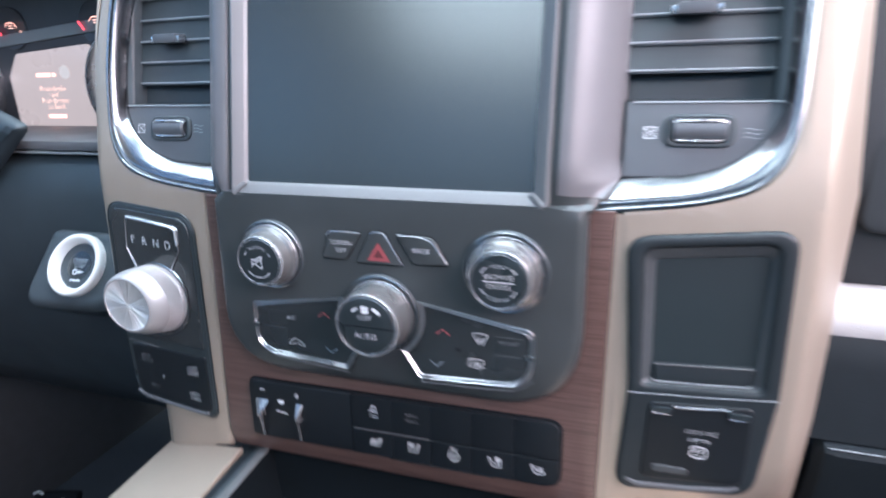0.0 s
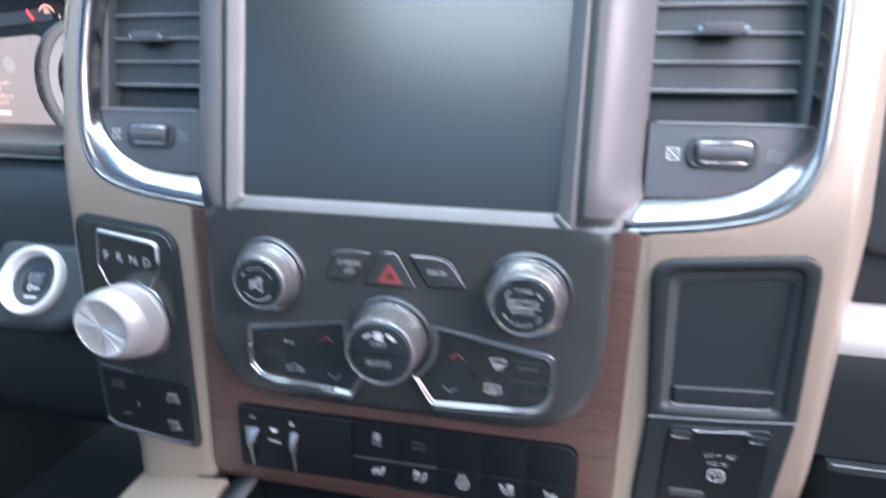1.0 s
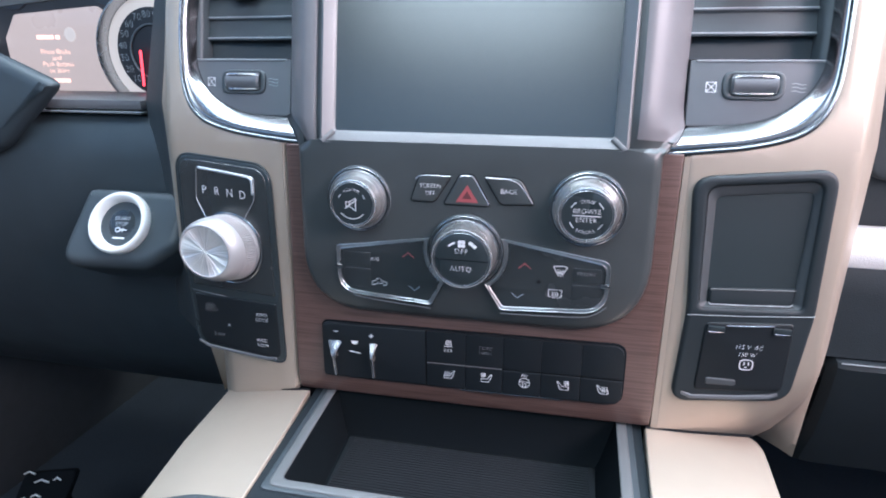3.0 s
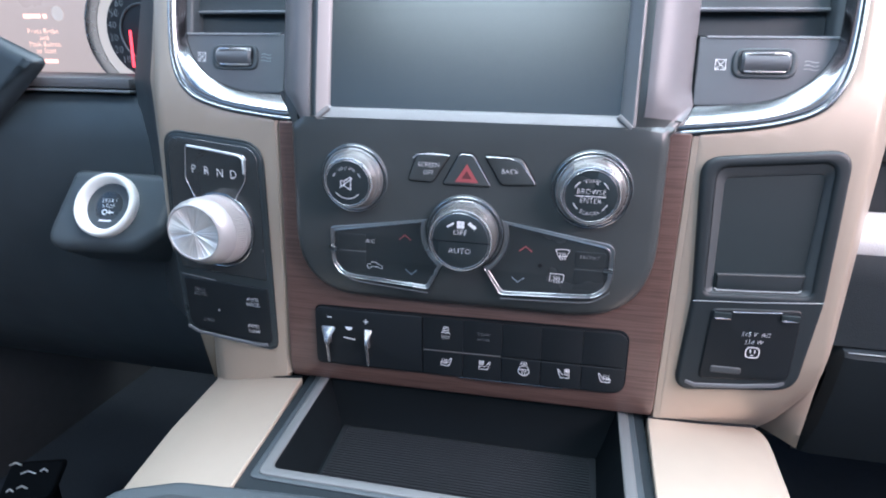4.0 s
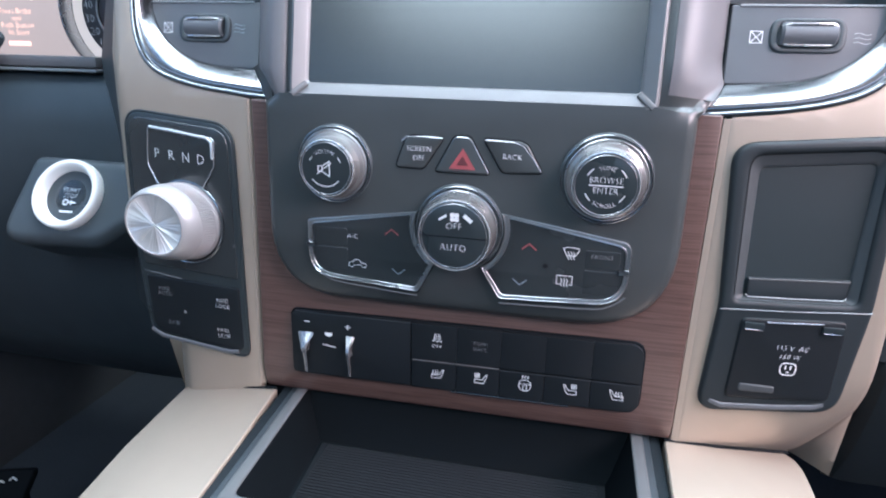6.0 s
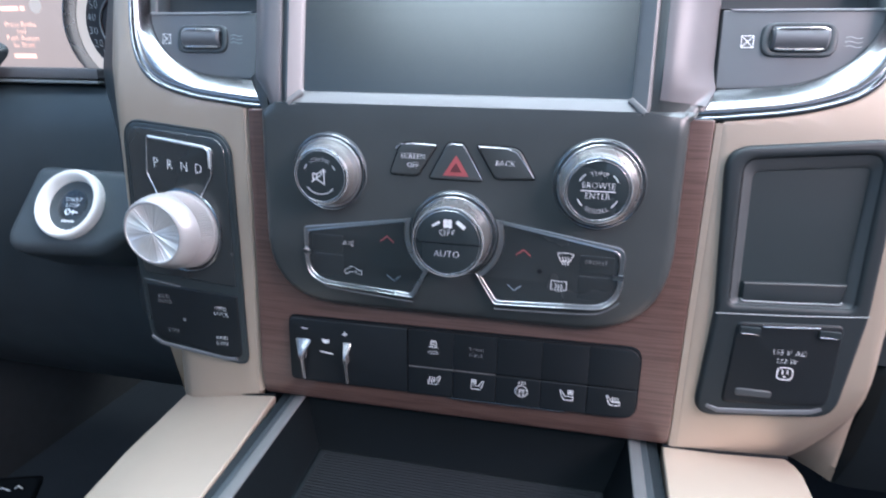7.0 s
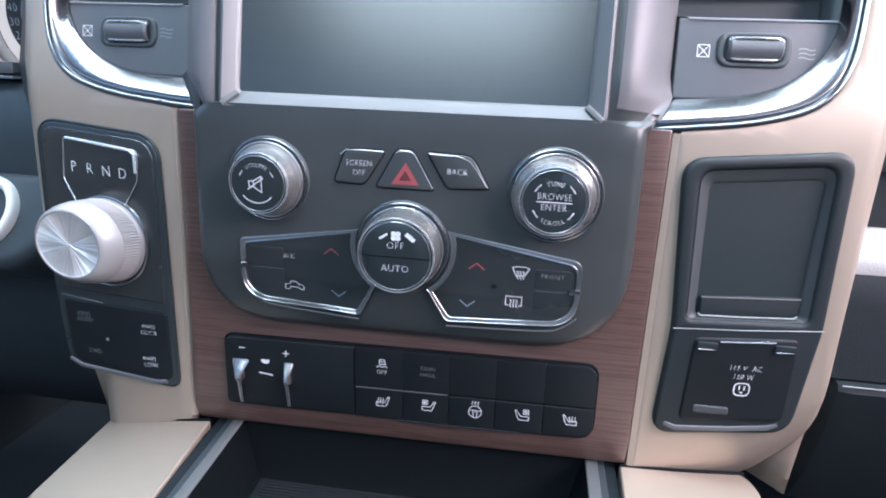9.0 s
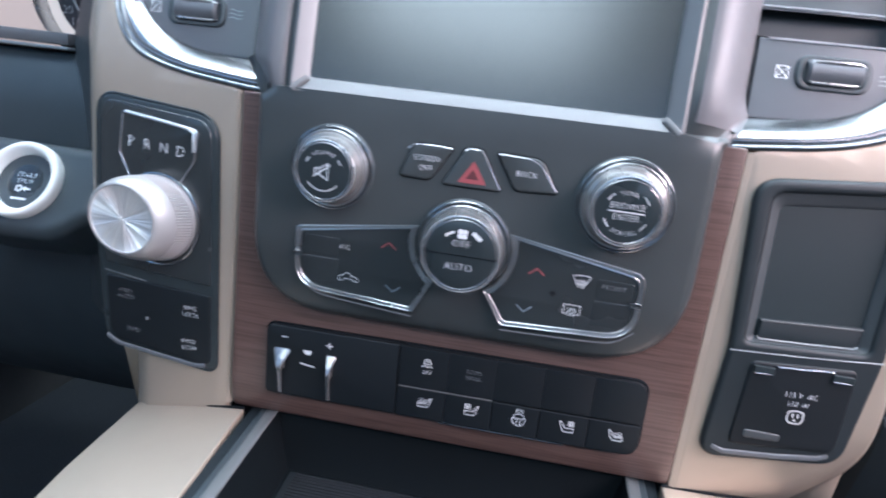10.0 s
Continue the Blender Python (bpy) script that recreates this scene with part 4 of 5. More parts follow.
    heat = [[(dx, -0.0016), (dx - 0.0005, -0.0002), (dx + 0.0004, 0.0012), (dx, 0.0026)] for dx in (-0.0032, -0.0014, 0.0004)]
    flip = lambda L: [[(-x, y) for x, y in ln] for ln in L]
    puff = [arc(cx, cy, 0.0009, 0, 360, 6) for cx, cy in ((-0.0034, 0.0036), (-0.0014, 0.0036), (-0.0034, 0.0018), (-0.0014, 0.0018))]
    whl = [arc(0, -0.0008, 0.0044, 0, 360, 20), [(-0.0040, 0.0002), (0.0040, 0.0002)], [(-0.0014, -0.0005), (-0.0012, -0.0044)], [(0.0014, -0.0005), (0.0012, -0.0044)], [(0, -0.0008), (0, -0.0012)]]
    steam = [[(dx, 0.0046), (dx - 0.0004, 0.0054), (dx + 0.0004, 0.0062), (dx, 0.0070)] for dx in (-0.0020, 0, 0.0020)]
    icons = [("seat_heat_mark", seat + heat), ("seat_fan_mark", seat + puff), ("wheel_heat_mark", whl + steam), ("seat_fan_mark", flip(seat + puff)), ("seat_heat_mark", flip(seat + heat))]
    for k, (nm, art) in enumerate(icons):
        u = (-0.0095, 0.0186, 0.0467, 0.0745, 0.1020)[k]
        part(nm, strokes(art, 0.00045, u, 0.6285, w, tilt, size=0.86), WHITE, keys[k][1])
    # brake controller: two levers, plus and minus, gauge marks
    part("minus_mark", strokes([[(-0.0018, 0), (0.0018, 0)]], 0.0006, -0.0985, 0.6555, w, tilt), WHITE, l)
    part("plus_mark", strokes([[(-0.0018, 0), (0.0018, 0)], [(0, -0.0018), (0, 0.0018)]], 0.0006, -0.0700, 0.6540, w, tilt), WHITE, l)
    part("trailer_mark", blob([(-0.0030, 0.0014), (0.0028, 0.0014), (0.0022, -0.0008), (0.0, -0.0016), (-0.0022, -0.0006)], -0.0835, 0.6475, w, tilt), WHITE, l)
    part("level_mark", strokes([[(-0.0045, 0.0006), (0.0042, -0.0006)]], 0.0008, -0.0832, 0.6395, w, tilt), WHITE, l)
    for lu, top in ((-0.1000, 0.0052), (-0.0690, 0.0030)):
        head = bmesh.new()
        rows = []
        for v, half, wv in ((0.6478, top * 1.1, 0.0054), (0.6455, top * 1.0, 0.0066), (0.6430, top * 0.72, 0.0084), (0.6400, top * 0.48, 0.0102), (0.6375, top * 0.40, 0.0108), (0.6350, 0.0018, 0.0098)):
            rows.append([tilt(lu - half, v, 0.004), tilt(lu - half, v, wv - 0.001), tilt(lu - half * 0.6, v, wv), tilt(lu + half * 0.6, v, wv), tilt(lu + half, v, wv - 0.001), tilt(lu + half, v, 0.004)])
        sweep(rows, head)
        lv = part("lever", head, LEVER, t, "satin chrome finger lever")
        part("lever_stem", tube([tilt(lu, 0.6365, 0.0090), tilt(lu - 0.0002, 0.6280, 0.0070), tilt(lu - 0.0003, 0.6190, 0.0056)], 0.0012, squash=0.6), LEVER, lv)
    return t


switch_bank()


# ---- shifter panel ----
def shifter():
    t = thing("shifter_panel", (-0.19, 0.01, 0.62), "gloss black gear selector panel with rotary shift dial", "shifter panel")
    out = rounded([(-0.2300, 0.7845), (-0.2310, 0.7000), (-0.2245, 0.6255), (-0.1455, 0.6185), (-0.1495, 0.7775)], [0.013, 0.05, 0.015, 0.007, 0.017], 10)
    part("panel", prism(out, -0.002, 0.0022, b=0.0016, steps=3, cuts=CUTS), KEY, t)
    part("panel_rim", tube([stack(u, v, 0.0010) for u, v in inset(out, -0.0004)], 0.0009, closed=True), KEY, t)
    up = rounded(inset([(-0.2300, 0.7845), (-0.2310, 0.7000), (-0.2268, 0.6760), (-0.1470, 0.6720), (-0.1495, 0.7775)], 0.0032), [0.010, 0.02, 0.002, 0.002, 0.013], 8)
    part("gloss_face", prism(up, 0.0, 0.0030, b=0.0008), GLOSS, t, "piano black upper face")
    lo = rounded(inset([(-0.2270, 0.6740), (-0.2240, 0.6265), (-0.1460, 0.6195), (-0.1475, 0.6718)], 0.0026), [0.002, 0.012, 0.006, 0.002], 8)
    k = part("drive_mode_keys", prism(lo, 0.0, 0.0034, b=0.0012), SWITCH, t, "black four-wheel-drive mode keys")
    part("lower_rim", tube([stack(u, v, 0.0034) for u, v in ((-0.2235, 0.6300), (-0.2150, 0.6258), (-0.19, 0.6238), (-0.160, 0.6215), (-0.1525, 0.6228))], 0.0015, squash=0.6), VENT, t)
    part("joint_line", strokes([[(-0.2250, 0.6742), (-0.1950, 0.6712)]], 0.0006, 0, 0, 0.0032), DIM, t)
    w = 0.0040
    for word, u, v, mat in (("4WD", -0.2095, 0.6625, DIM), ("AUTO", -0.2090, 0.6588, DIM), ("2WD", -0.2035, 0.6375, DIM), ("4WD", -0.1630, 0.6592, WHITE), ("LOCK", -0.1628, 0.6550, WHITE), ("4WD", -0.1640, 0.6372, WHITE), ("LOW", -0.1630, 0.6330, WHITE)):
        part("word", lettering(word, u, v, w, 0.0042), mat, k)
    part("lamp_mark", blob([(-0.001, -0.001), (0.001, -0.001), (0.001, 0.001), (-0.001, 0.001)], -0.1935, 0.6470, w), DIM, k)
    # window with the gear letters
    win = rounded([(-0.2060, 0.7360), (-0.1720, 0.7360), (-0.1625, 0.7510), (-0.1612, 0.7690), (-0.2105, 0.7750), (-0.2130, 0.7500)], [0.001, 0.001, 0.004, 0.004, 0.003, 0.005], 5)
    g = part("gear_window", prism(win, 0.0, 0.0040, b=0.0005), GLOSS, t, "gloss black gear display")
    part("chrome_edge", tube([stack(u, v, 0.0040) for u, v in win], 0.00045, closed=True), SATIN, g)
    # pale bar that stands in for the glint on the window's top edge
    part("top_glint", tube([stack(-0.2085, 0.7742, 0.0044), stack(-0.185, 0.7716, 0.0048), stack(-0.1660, 0.7692, 0.0048), stack(-0.1628, 0.7668, 0.0048), stack(-0.1630, 0.7560, 0.0042)], 0.0010), GLINT, g)
    for ch, u, v in (("P", -0.2048, 0.7572), ("R", -0.1938, 0.7564), ("N", -0.1826, 0.7556), ("D", -0.1716, 0.7549)):
        part("letter", lettering(ch, u, v, 0.0046, 0.0092, narrow=0.88), WHITE, g)
    # rotary dial
    u, v = -0.1868, 0.7122
    part("dial_ring", tube([stack(u + 0.0280 * math.cos(a), v + 0.0280 * math.sin(a), 0.0036) for a in [2 * math.pi * i / 64 for i in range(64)]], 0.0010, closed=True), CHROME, t, "chrome ring round the dial")
    prof = [(0.0268, 0.003), (0.0268, 0.0055), (0.0265, 0.0065), (0.0264, 0.0075), (0.0257, 0.0165), (0.0255, 0.0180), (0.0251, 0.0195), (0.0244, 0.0225), (0.0232, 0.0252), (0.0221, 0.0272), (0.0209, 0.0285), (0.0200, 0.0289), (0.0195, 0.0287), (0.0192, 0.0270)]

    def lean(bm):
        o = stack(u, v, 0)
        for p in bm.verts:
            k = max(0.0, (o.y - p.co.y)) / 0.029
            p.co.x -= 0.0050 * k
            p.co.z += 0.0046 * k
        return bm
    d = part("shift_dial", lean(lathe(prof, u, v, n=184, flutes=1, flute_depth=0.0008, flute_from=3, flute_to=4)), RIDGE, t, "pale satin fluted rotary dial", smooth=25)
    face = lean(lathe([(0.0194, 0.0284), (0.0190, 0.0282), (0.0100, 0.0280), (0.0004, 0.0280)], u, v, n=96))
    hub = stack(u, v, 0.0280) + Vector((-0.0048, 0, 0.0044))
    f = new("dial_face", finish(face, "dial_face", SPUN, hub))
    f.parent = d
    f.location = hub - Vector(t["base"])
    tagged(f, "spun aluminium dial face")
    return t


shifter()


# ---- storage cubby and power outlet ----
def outlet_panel():
    t = thing("outlet_panel", (0.19, 0.02, 0.63), "black panel with a small open cubby over a power outlet flap", "outlet panel")
    out = rounded([(0.1445, 0.7825), (0.1515, 0.6920), (0.1480, 0.6255), (0.2240, 0.6325), (0.2305, 0.6950), (0.2290, 0.7900)], [0.013, 0.1, 0.011, 0.015, 0.1, 0.012], 8)
    hole = rounded([(0.1545, 0.7765), (0.1585, 0.6965), (0.2215, 0.6985), (0.2205, 0.7820)], [0.008, 0.004, 0.004, 0.008], 6)
    floor_loop = rounded([(0.1610, 0.7695), (0.1640, 0.6985), (0.2165, 0.7000), (0.2175, 0.7745)], [0.004, 0.002, 0.002, 0.004], 6)
    part("frame", prism(out, -0.004, 0.0036, b=0.0028, steps=4, holes=[hole], cuts=CUTS), OUTLET, t)
    # the cubby sinks back in a soft slope to a flat rubbery floor; the slope's light is put into its colour
    bm = bmesh.new()
    depth = ((0.0, 0.0022), (0.12, 0.0016), (0.4, 0.0006), (0.75, -0.0006), (0.92, -0.0012), (1.0, -0.0022))
    sweep([[stack(a[0] + (b[0] - a[0]) * f, a[1] + (b[1] - a[1]) * f, w) for a, b in zip(hole, floor_loop)] for f, w in depth], bm, closed_profile=True)
    cub = part("cubby", bm, SLOPE, t, "black open cubby", smooth=60)
    part("cubby_floor", prism(inset(floor_loop, -0.0004), -0.0065, -0.0018, b=0.0), POCKET, cub, "flat rubbery back of the cubby")
    lip = rounded([(0.1645, 0.7090), (0.1650, 0.6975), (0.2165, 0.6995), (0.2175, 0.7115)], [0.001, 0.002, 0.002, 0.001], 4)
    lp = part("cubby_lip", prism(lip, -0.009, 0.0004, b=0.0012), OUTLET, t, "grey lip along the cubby")
    part("lip_edge", tube([stack(0.1650, 0.7086, 0.0004), stack(0.19, 0.7096, 0.0005), stack(0.2165, 0.7106, 0.0004)], 0.0005), TRAYRIM, lp)
    part("lip_edge", tube([stack(0.1645, 0.6996, 0.0008), stack(0.1660, 0.6984, 0.0010), stack(0.19, 0.6990, 0.0011), stack(0.2145, 0.7000, 0.0010), stack(0.2160, 0.7012, 0.0008)], 0.00045), DULL, lp)
    part("joint_line", tube([stack(0.1518, 0.6910, 0.0036), stack(0.19, 0.6925, 0.0037), stack(0.2298, 0.6950, 0.0036)], 0.0003), DULL, t)
    # flap
    fl = rounded([(0.1640, 0.6870), (0.1620, 0.6370), (0.2180, 0.6400), (0.2185, 0.6895)], [0.004, 0.004, 0.006, 0.004], 5)
    f = part("outlet_flap", prism(fl, 0.0, 0.0048, b=0.0014), SWITCH, t, "black hinged flap over the power outlet")
    part("flap_edge", tube([stack(0.1770, 0.6858, 0.0054), stack(0.19, 0.6864, 0.0056), stack(0.2060, 0.6874, 0.0054)], 0.0005), SATIN, f)
    for x0, x1, z in ((0.1655, 0.1760, 0.6828), (0.2060, 0.2165, 0.6838)):
        part("hinge", box(x0, x1, stack(x0, z, 0.0062).y, stack(x0, z, 0.0).y, z - 0.0016, z + 0.0022, 0.0007), KEY, f)
        part("hinge_edge", tube([stack(x0 + 0.0006, z - 0.0016, 0.0060), stack(x1 - 0.0006, z - 0.0014, 0.0060)], 0.0005), SATIN, f)
    part("finger_slot", prism(rounded([(0.1685, 0.6425), (0.1685, 0.6475), (0.1880, 0.6470), (0.1880, 0.6425)], 0.0018, 4), 0.003, 0.0054, b=0.0008), SLOPE, f)
    w = 0.0058
    part("word", lettering("115 V  AC", 0.1925, 0.6715, w, 0.0043, slant=0.2, narrow=0.88), WHITE, f)
    part("word", lettering("150 W", 0.1920, 0.6662, w, 0.0043, slant=0.2, narrow=0.88), WHITE, f)
    sock = [rounded([(-0.0052, -0.0046), (0.0052, -0.0046), (0.0052, 0.0046), (-0.0052, 0.0046)], 0.0036, 5)]
    sock[0].append(sock[0][0])
    part("socket_mark", strokes(sock + [[(-0.0017, -0.0002), (-0.0017, 0.0026)], [(0.0017, -0.0002), (0.0017, 0.0026)], [(-0.0008, -0.0024), (0.0008, -0.0024)]], 0.0007, 0.1925, 0.6590, w, size=0.78), WHITE, f)
    # lighter grey strip stands in for the gloss along the panel's foot
    part("lower_gloss", tube([stack(0.1545, 0.6335, 0.0030), stack(0.1610, 0.6312, 0.0036), stack(0.19, 0.6333, 0.0038), stack(0.2110, 0.6358, 0.0036), stack(0.2160, 0.6380, 0.0030)], 0.0017, squash=0.5), VENT, t)
    return t


outlet_panel()


# ---- start button ----
def start_button():
    t = thing("start_button", (-0.35, 0.08, 0.68), "round push-to-start button with pale ring in a black housing", "start button")
    tilt = Euler((radians(-31), 0, radians(2))).to_matrix()
    o = Vector((-0.3322, 0.060, 0.7082))
    at = lambda u, v, w: o + tilt @ Vector((u, -w, v))
    house = rounded([(-0.062, -0.043), (0.032, -0.040), (0.060, -0.018), (0.064, 0.034), (-0.046, 0.035)], [0.02, 0.03, 0.02, 0.006, 0.01], 7)
    part("housing", prism(house, -0.05, 0.0, at, b=0.010, steps=5), SLAT, t)
    def ring(rows, mat, name, label="", parent=t, n=64):
        bm = bmesh.new()
        sweep([[at(r * math.cos(2 * math.pi * i / n), r * math.sin(2 * math.pi * i / n), w) for i in range(n)] for r, w in rows], bm, closed_profile=True)
        return part(name, bm, mat, parent, label, smooth=50)
    ring([(0.0295, -0.002), (0.0295, 0.0045), (0.0289, 0.0068), (0.0274, 0.0080), (0.0252, 0.0077), (0.0236, 0.0056), (0.0214, 0.0002), (0.0202, -0.006)], RING, "ring", "pale satin ring")
    ring([(0.0208, -0.002), (0.0184, -0.005), (0.0168, -0.002), (0.0157, -0.0005), (0.0130, 0.0002), (0.0001, 0.0006)], GLOSS, "button", "black push button")
    b = t.children[-1]
    part("word", lettering("START", 0.001, 0.0045, 0.0012, 0.0052, at), WHITE, b)
    part("word", lettering("STOP", 0.001, -0.0005, 0.0012, 0.0052, at), WHITE, b)
    part("key_mark", strokes([arc(-0.003, -0.006, 0.0022, 0, 360, 10), [(-0.001, -0.006), (0.006, -0.006)], [(0.002, -0.0075), (0.002, -0.0045)]], 0.0011, 0.001, 0, 0.0012, at), WHITE, b)
    part("lamp_bar", blob([(-0.006, -0.0008), (0.006, -0.0008), (0.006, 0.0008), (-0.006, 0.0008)], 0, -0.0138, 0.0008, at), WHITE, b)
    return t


start_button()


# ---- instrument cluster ----
def cluster():
    t = thing("instrument_cluster", (-0.57, 0.26, 0.80), "lit instrument cluster with round dials and a message display", "instrument cluster")
    plane = flat(0.262)
    part("backing", prism([(-0.80, 0.77), (-0.36, 0.77), (-0.36, 0.99), (-0.80, 0.99)], -0.01, 0.0, plane, b=0), DIALFACE, t)
    disp = rounded([(-0.640, 0.806), (-0.470, 0.806), (-0.478, 0.900), (-0.498, 0.9155), (-0.62, 0.9075), (-0.640, 0.880)], 0.008, 4)
    d = part("message_display", prism(disp, 0.0, 0.004, plane, b=0.001), DISPLAY, t, "pinkish lit message display")
    for txt, v in (("Press Brake", 0.8635), ("and", 0.8562), ("Push Button", 0.8485), ("to Start", 0.8410)):
        part("word", lettering(txt, -0.5675, v, 0.0046, 0.0086, plane), LITTEXT, d)
    part("bar", strokes([[(-0.014, 0), (0.014, 0)]], 0.0045, -0.5690, 0.8290, 0.0046, plane), LITTEXT, d)
    part("bar", strokes([[(-0.030, 0), (-0.008, 0)], [(-0.002, 0), (0.001, 0)]], 0.0045, -0.560, 0.8805, 0.0046, plane), LITTEXT, d)
    part("round_mark", blob(arc(0, 0, 0.0085, 0, 340, 16), -0.5415, 0.8835, 0.0046, plane), DIALRING, d)
    part("band", prism([(-0.70, 0.912), (-0.47, 0.930), (-0.47, 0.944), (-0.70, 0.926)], 0.0, 0.003, plane, b=0.001), DIM, t)

    def dial(name, u, v, r, label, a0, a1, needle, numerals):
        ring = lathe([(r, 0.0), (r, 0.016), (r * 0.985, 0.020), (r * 0.955, 0.020), (r * 0.94, 0.012), (r * 0.93, 0.004)], u, v, plane, n=72)
        k = part(name, ring, SATIN, t, label, smooth=50)
        bm = bmesh.new()
        sweep([[plane(u + q * r * math.cos(a), v + q * r * math.sin(a), 0.0055) for q in (0.74, 0.925)] for a in [radians(a0 + (a1 - a0) * i / 40) for i in range(41)]], bm)
        part("band", bm, DIALRING, k, "pale lit scale band")
        part("face", lathe([(r * 0.94, 0.002), (r * 0.93, 0.0042), (r * 0.05, 0.0043)], u, v, plane, n=48), DIALFACE, k)
        part("inner_ring", tube([plane(u + 0.46 * r * math.cos(a), v + 0.46 * r * math.sin(a), 0.006) for a in [2 * math.pi * i / 48 for i in range(48)]], 0.0012, closed=True), DULL, k)
        for txt, a in numerals:
            part("numeral", lettering(txt, u + 0.62 * r * math.cos(radians(a)), v + 0.62 * r * math.sin(radians(a)), 0.0062, r * 0.17, plane), WHITE, k)
        part("needle", strokes([[(x * r, z * r) for x, z in needle]], r * 0.05, u, v, 0.012, plane), NEEDLE, k, "lit red needle")
        return k
    dial("speedometer", -0.4255, 0.8630, 0.068, "speedometer with lit pale band and red needle", -50, 255, ((-0.20, 0.01), (-0.235, -0.56)), [(str(10 * i), 246 - 19 * i) for i in range(1, 12)])
    dial("rev_counter", -0.728, 0.872, 0.070, "rev counter with lit pale band", -50, 250, ((0.08, -0.24), (0.25, -0.76)), [(str(i), 235 - 34 * i) for i in range(0, 8)])
    for nm, u, v in (("fuel_gauge", -0.4790, 0.9385), ("temperature_gauge", -0.6200, 0.9380)):
        k = part(nm, lathe([(0.026, 0.0), (0.026, 0.0012), (0.0250, 0.0018), (0.0235, 0.0012), (0.001, 0.0012)], u, v, plane, n=40), DIALFACE, t, "small round gauge with lit marks")
        part("marks", strokes([arc(0.004, -0.004, 0.011, 25, 150, 7), [(0.001, 0.0), (0.008, 0.0)], [(0.001, 0.003), (0.007, 0.003)], [(0.020, -0.006), (0.021, -0.003)]], 0.0010, u, v, 0.0050, plane), LITTEXT, k)
        part("needle", strokes([[(-0.021, 0.002), (-0.0145, -0.007)]], 0.0024, u, v, 0.0060, plane), NEEDLE, k)
    return t


cluster()


# ---- dashboard body round the cluster and on the passenger side ----
def dashboard():
    t = thing("dashboard", (0, 0.30, 0.40), "black and charcoal grained dashboard body", "dashboard")
    # wall between the cluster's tunnel and the champagne panel
    lean_in = lambda x, z: x + max(0.0, z - 0.816) * (0.25 + 0.04 * min(1.0, max(0.0, abs(x) - 0.2575) / 0.07))
    rows = [[Vector((lean_in(x, z), y + 0.10 * max(0, z - 0.94), z)) for x, y in ((-0.2575, 0.052), (-0.262, 0.058), (-0.288, 0.078), (-0.322, 0.104), (-0.3275, 0.112), (-0.329, 0.122), (-0.352, 0.262))] for z in (0.60, 0.70, 0.79, 0.816, 0.88, 0.94)]
    part("tunnel_wall", sweep(rows), BLACK, t)
    part("hood_cap", sweep([[Vector((lean_in(x, z), y - 0.002 + 0.10 * max(0, z - 0.94), z)) for x, y in ((-0.2565, 0.051), (-0.261, 0.057), (-0.288, 0.077), (-0.322, 0.102), (-0.3285, 0.110), (-0.331, 0.122), (-0.352, 0.262))] for z in (0.9425, 0.96, 1.03)]), PILLAR, t, "grey cap beside the cluster hood")
    part("cluster_lip", box(-0.90, -0.3285, 0.104, 0.262, 0.8075, 0.8165, 0.003), PILLAR, t, "grey ledge below the cluster")
    part("lip_line", box(-0.90, -0.3285, 0.1030, 0.13, 0.8040, 0.8062, 0.0008), DULL, t)
    part("hood", box(-0.92, -0.24, 0.13, 0.40, 1.0, 1.048, 0.015), BLACK, t)
    # knee panel below the cluster, leaning away towards the floor
    rows = [[Vector((x, y, z)) for y, z in ((0.262, 0.802), (0.112, 0.802), (0.100, 0.790), (0.092, 0.76), (0.088, 0.70), (0.105, 0.62), (0.150, 0.52), (0.24, 0.42), (0.45, 0.36))] for x in (-0.95, -0.60, -0.335, -0.262, -0.24)]
    part("knee_panel", sweep(rows), BLACK, t)
    # centre below the stack
    part("stack_core", box(-0.232, 0.232, 0.135, 0.40, 0.30, 0.99, 0.0), DARK, t)
    # dash top that runs under the windshield
    part("dash_top", box(-1.0, 1.0, 0.13, 1.2, 0.995, 1.04, 0.02), BLACK, t)
    # passenger side, in cross sections from top to foot
    prof = [(0.135, 1.03), (0.112, 1.00), (0.100, 0.95), (0.094, 0.90), (0.090, 0.84), (0.089, 0.80), (0.093, 0.765), (0.104, 0.7335)]
    part("upper_dash", sweep([[Vector((x, y, z)) for y, z in prof] for x in (0.255, 0.40, 0.60, 0.98)]), DASH, t, "charcoal grained upper dash face")
    # rounded shoulder of the dash, with its glare painted as a pale colour
    prof = [(0.106, 0.7335), (0.098, 0.7352), (0.090, 0.7355), (0.082, 0.7335), (0.0755, 0.7290), (0.0720, 0.7220), (0.0712, 0.7150), (0.0725, 0.7095)]
    part("pale_band", sweep([[Vector((x, y, z)) for y, z in prof] for x in (0.248, 0.40, 0.60, 0.98)]), GLAREPAD, t, "grained dash shoulder, coloured pale for the glare on it", smooth=60)
    prof = [(0.0725, 0.7098), (0.0690, 0.703), (0.0665, 0.690), (0.0635, 0.660), (0.0605, 0.6425)]
    part("lower_dash", sweep([[Vector((x, y, z)) for y, z in prof] for x in (0.245, 0.40, 0.60, 0.98)]), LOWER, t)
    part("kick_panel", sweep([[Vector((x, y, z)) for y, z in ((0.10, 0.60), (0.16, 0.50), (0.30, 0.40), (0.5, 0.35))] for x in (0.235, 0.60, 0.98)]), LOWER, t)
    return t


dashboard()


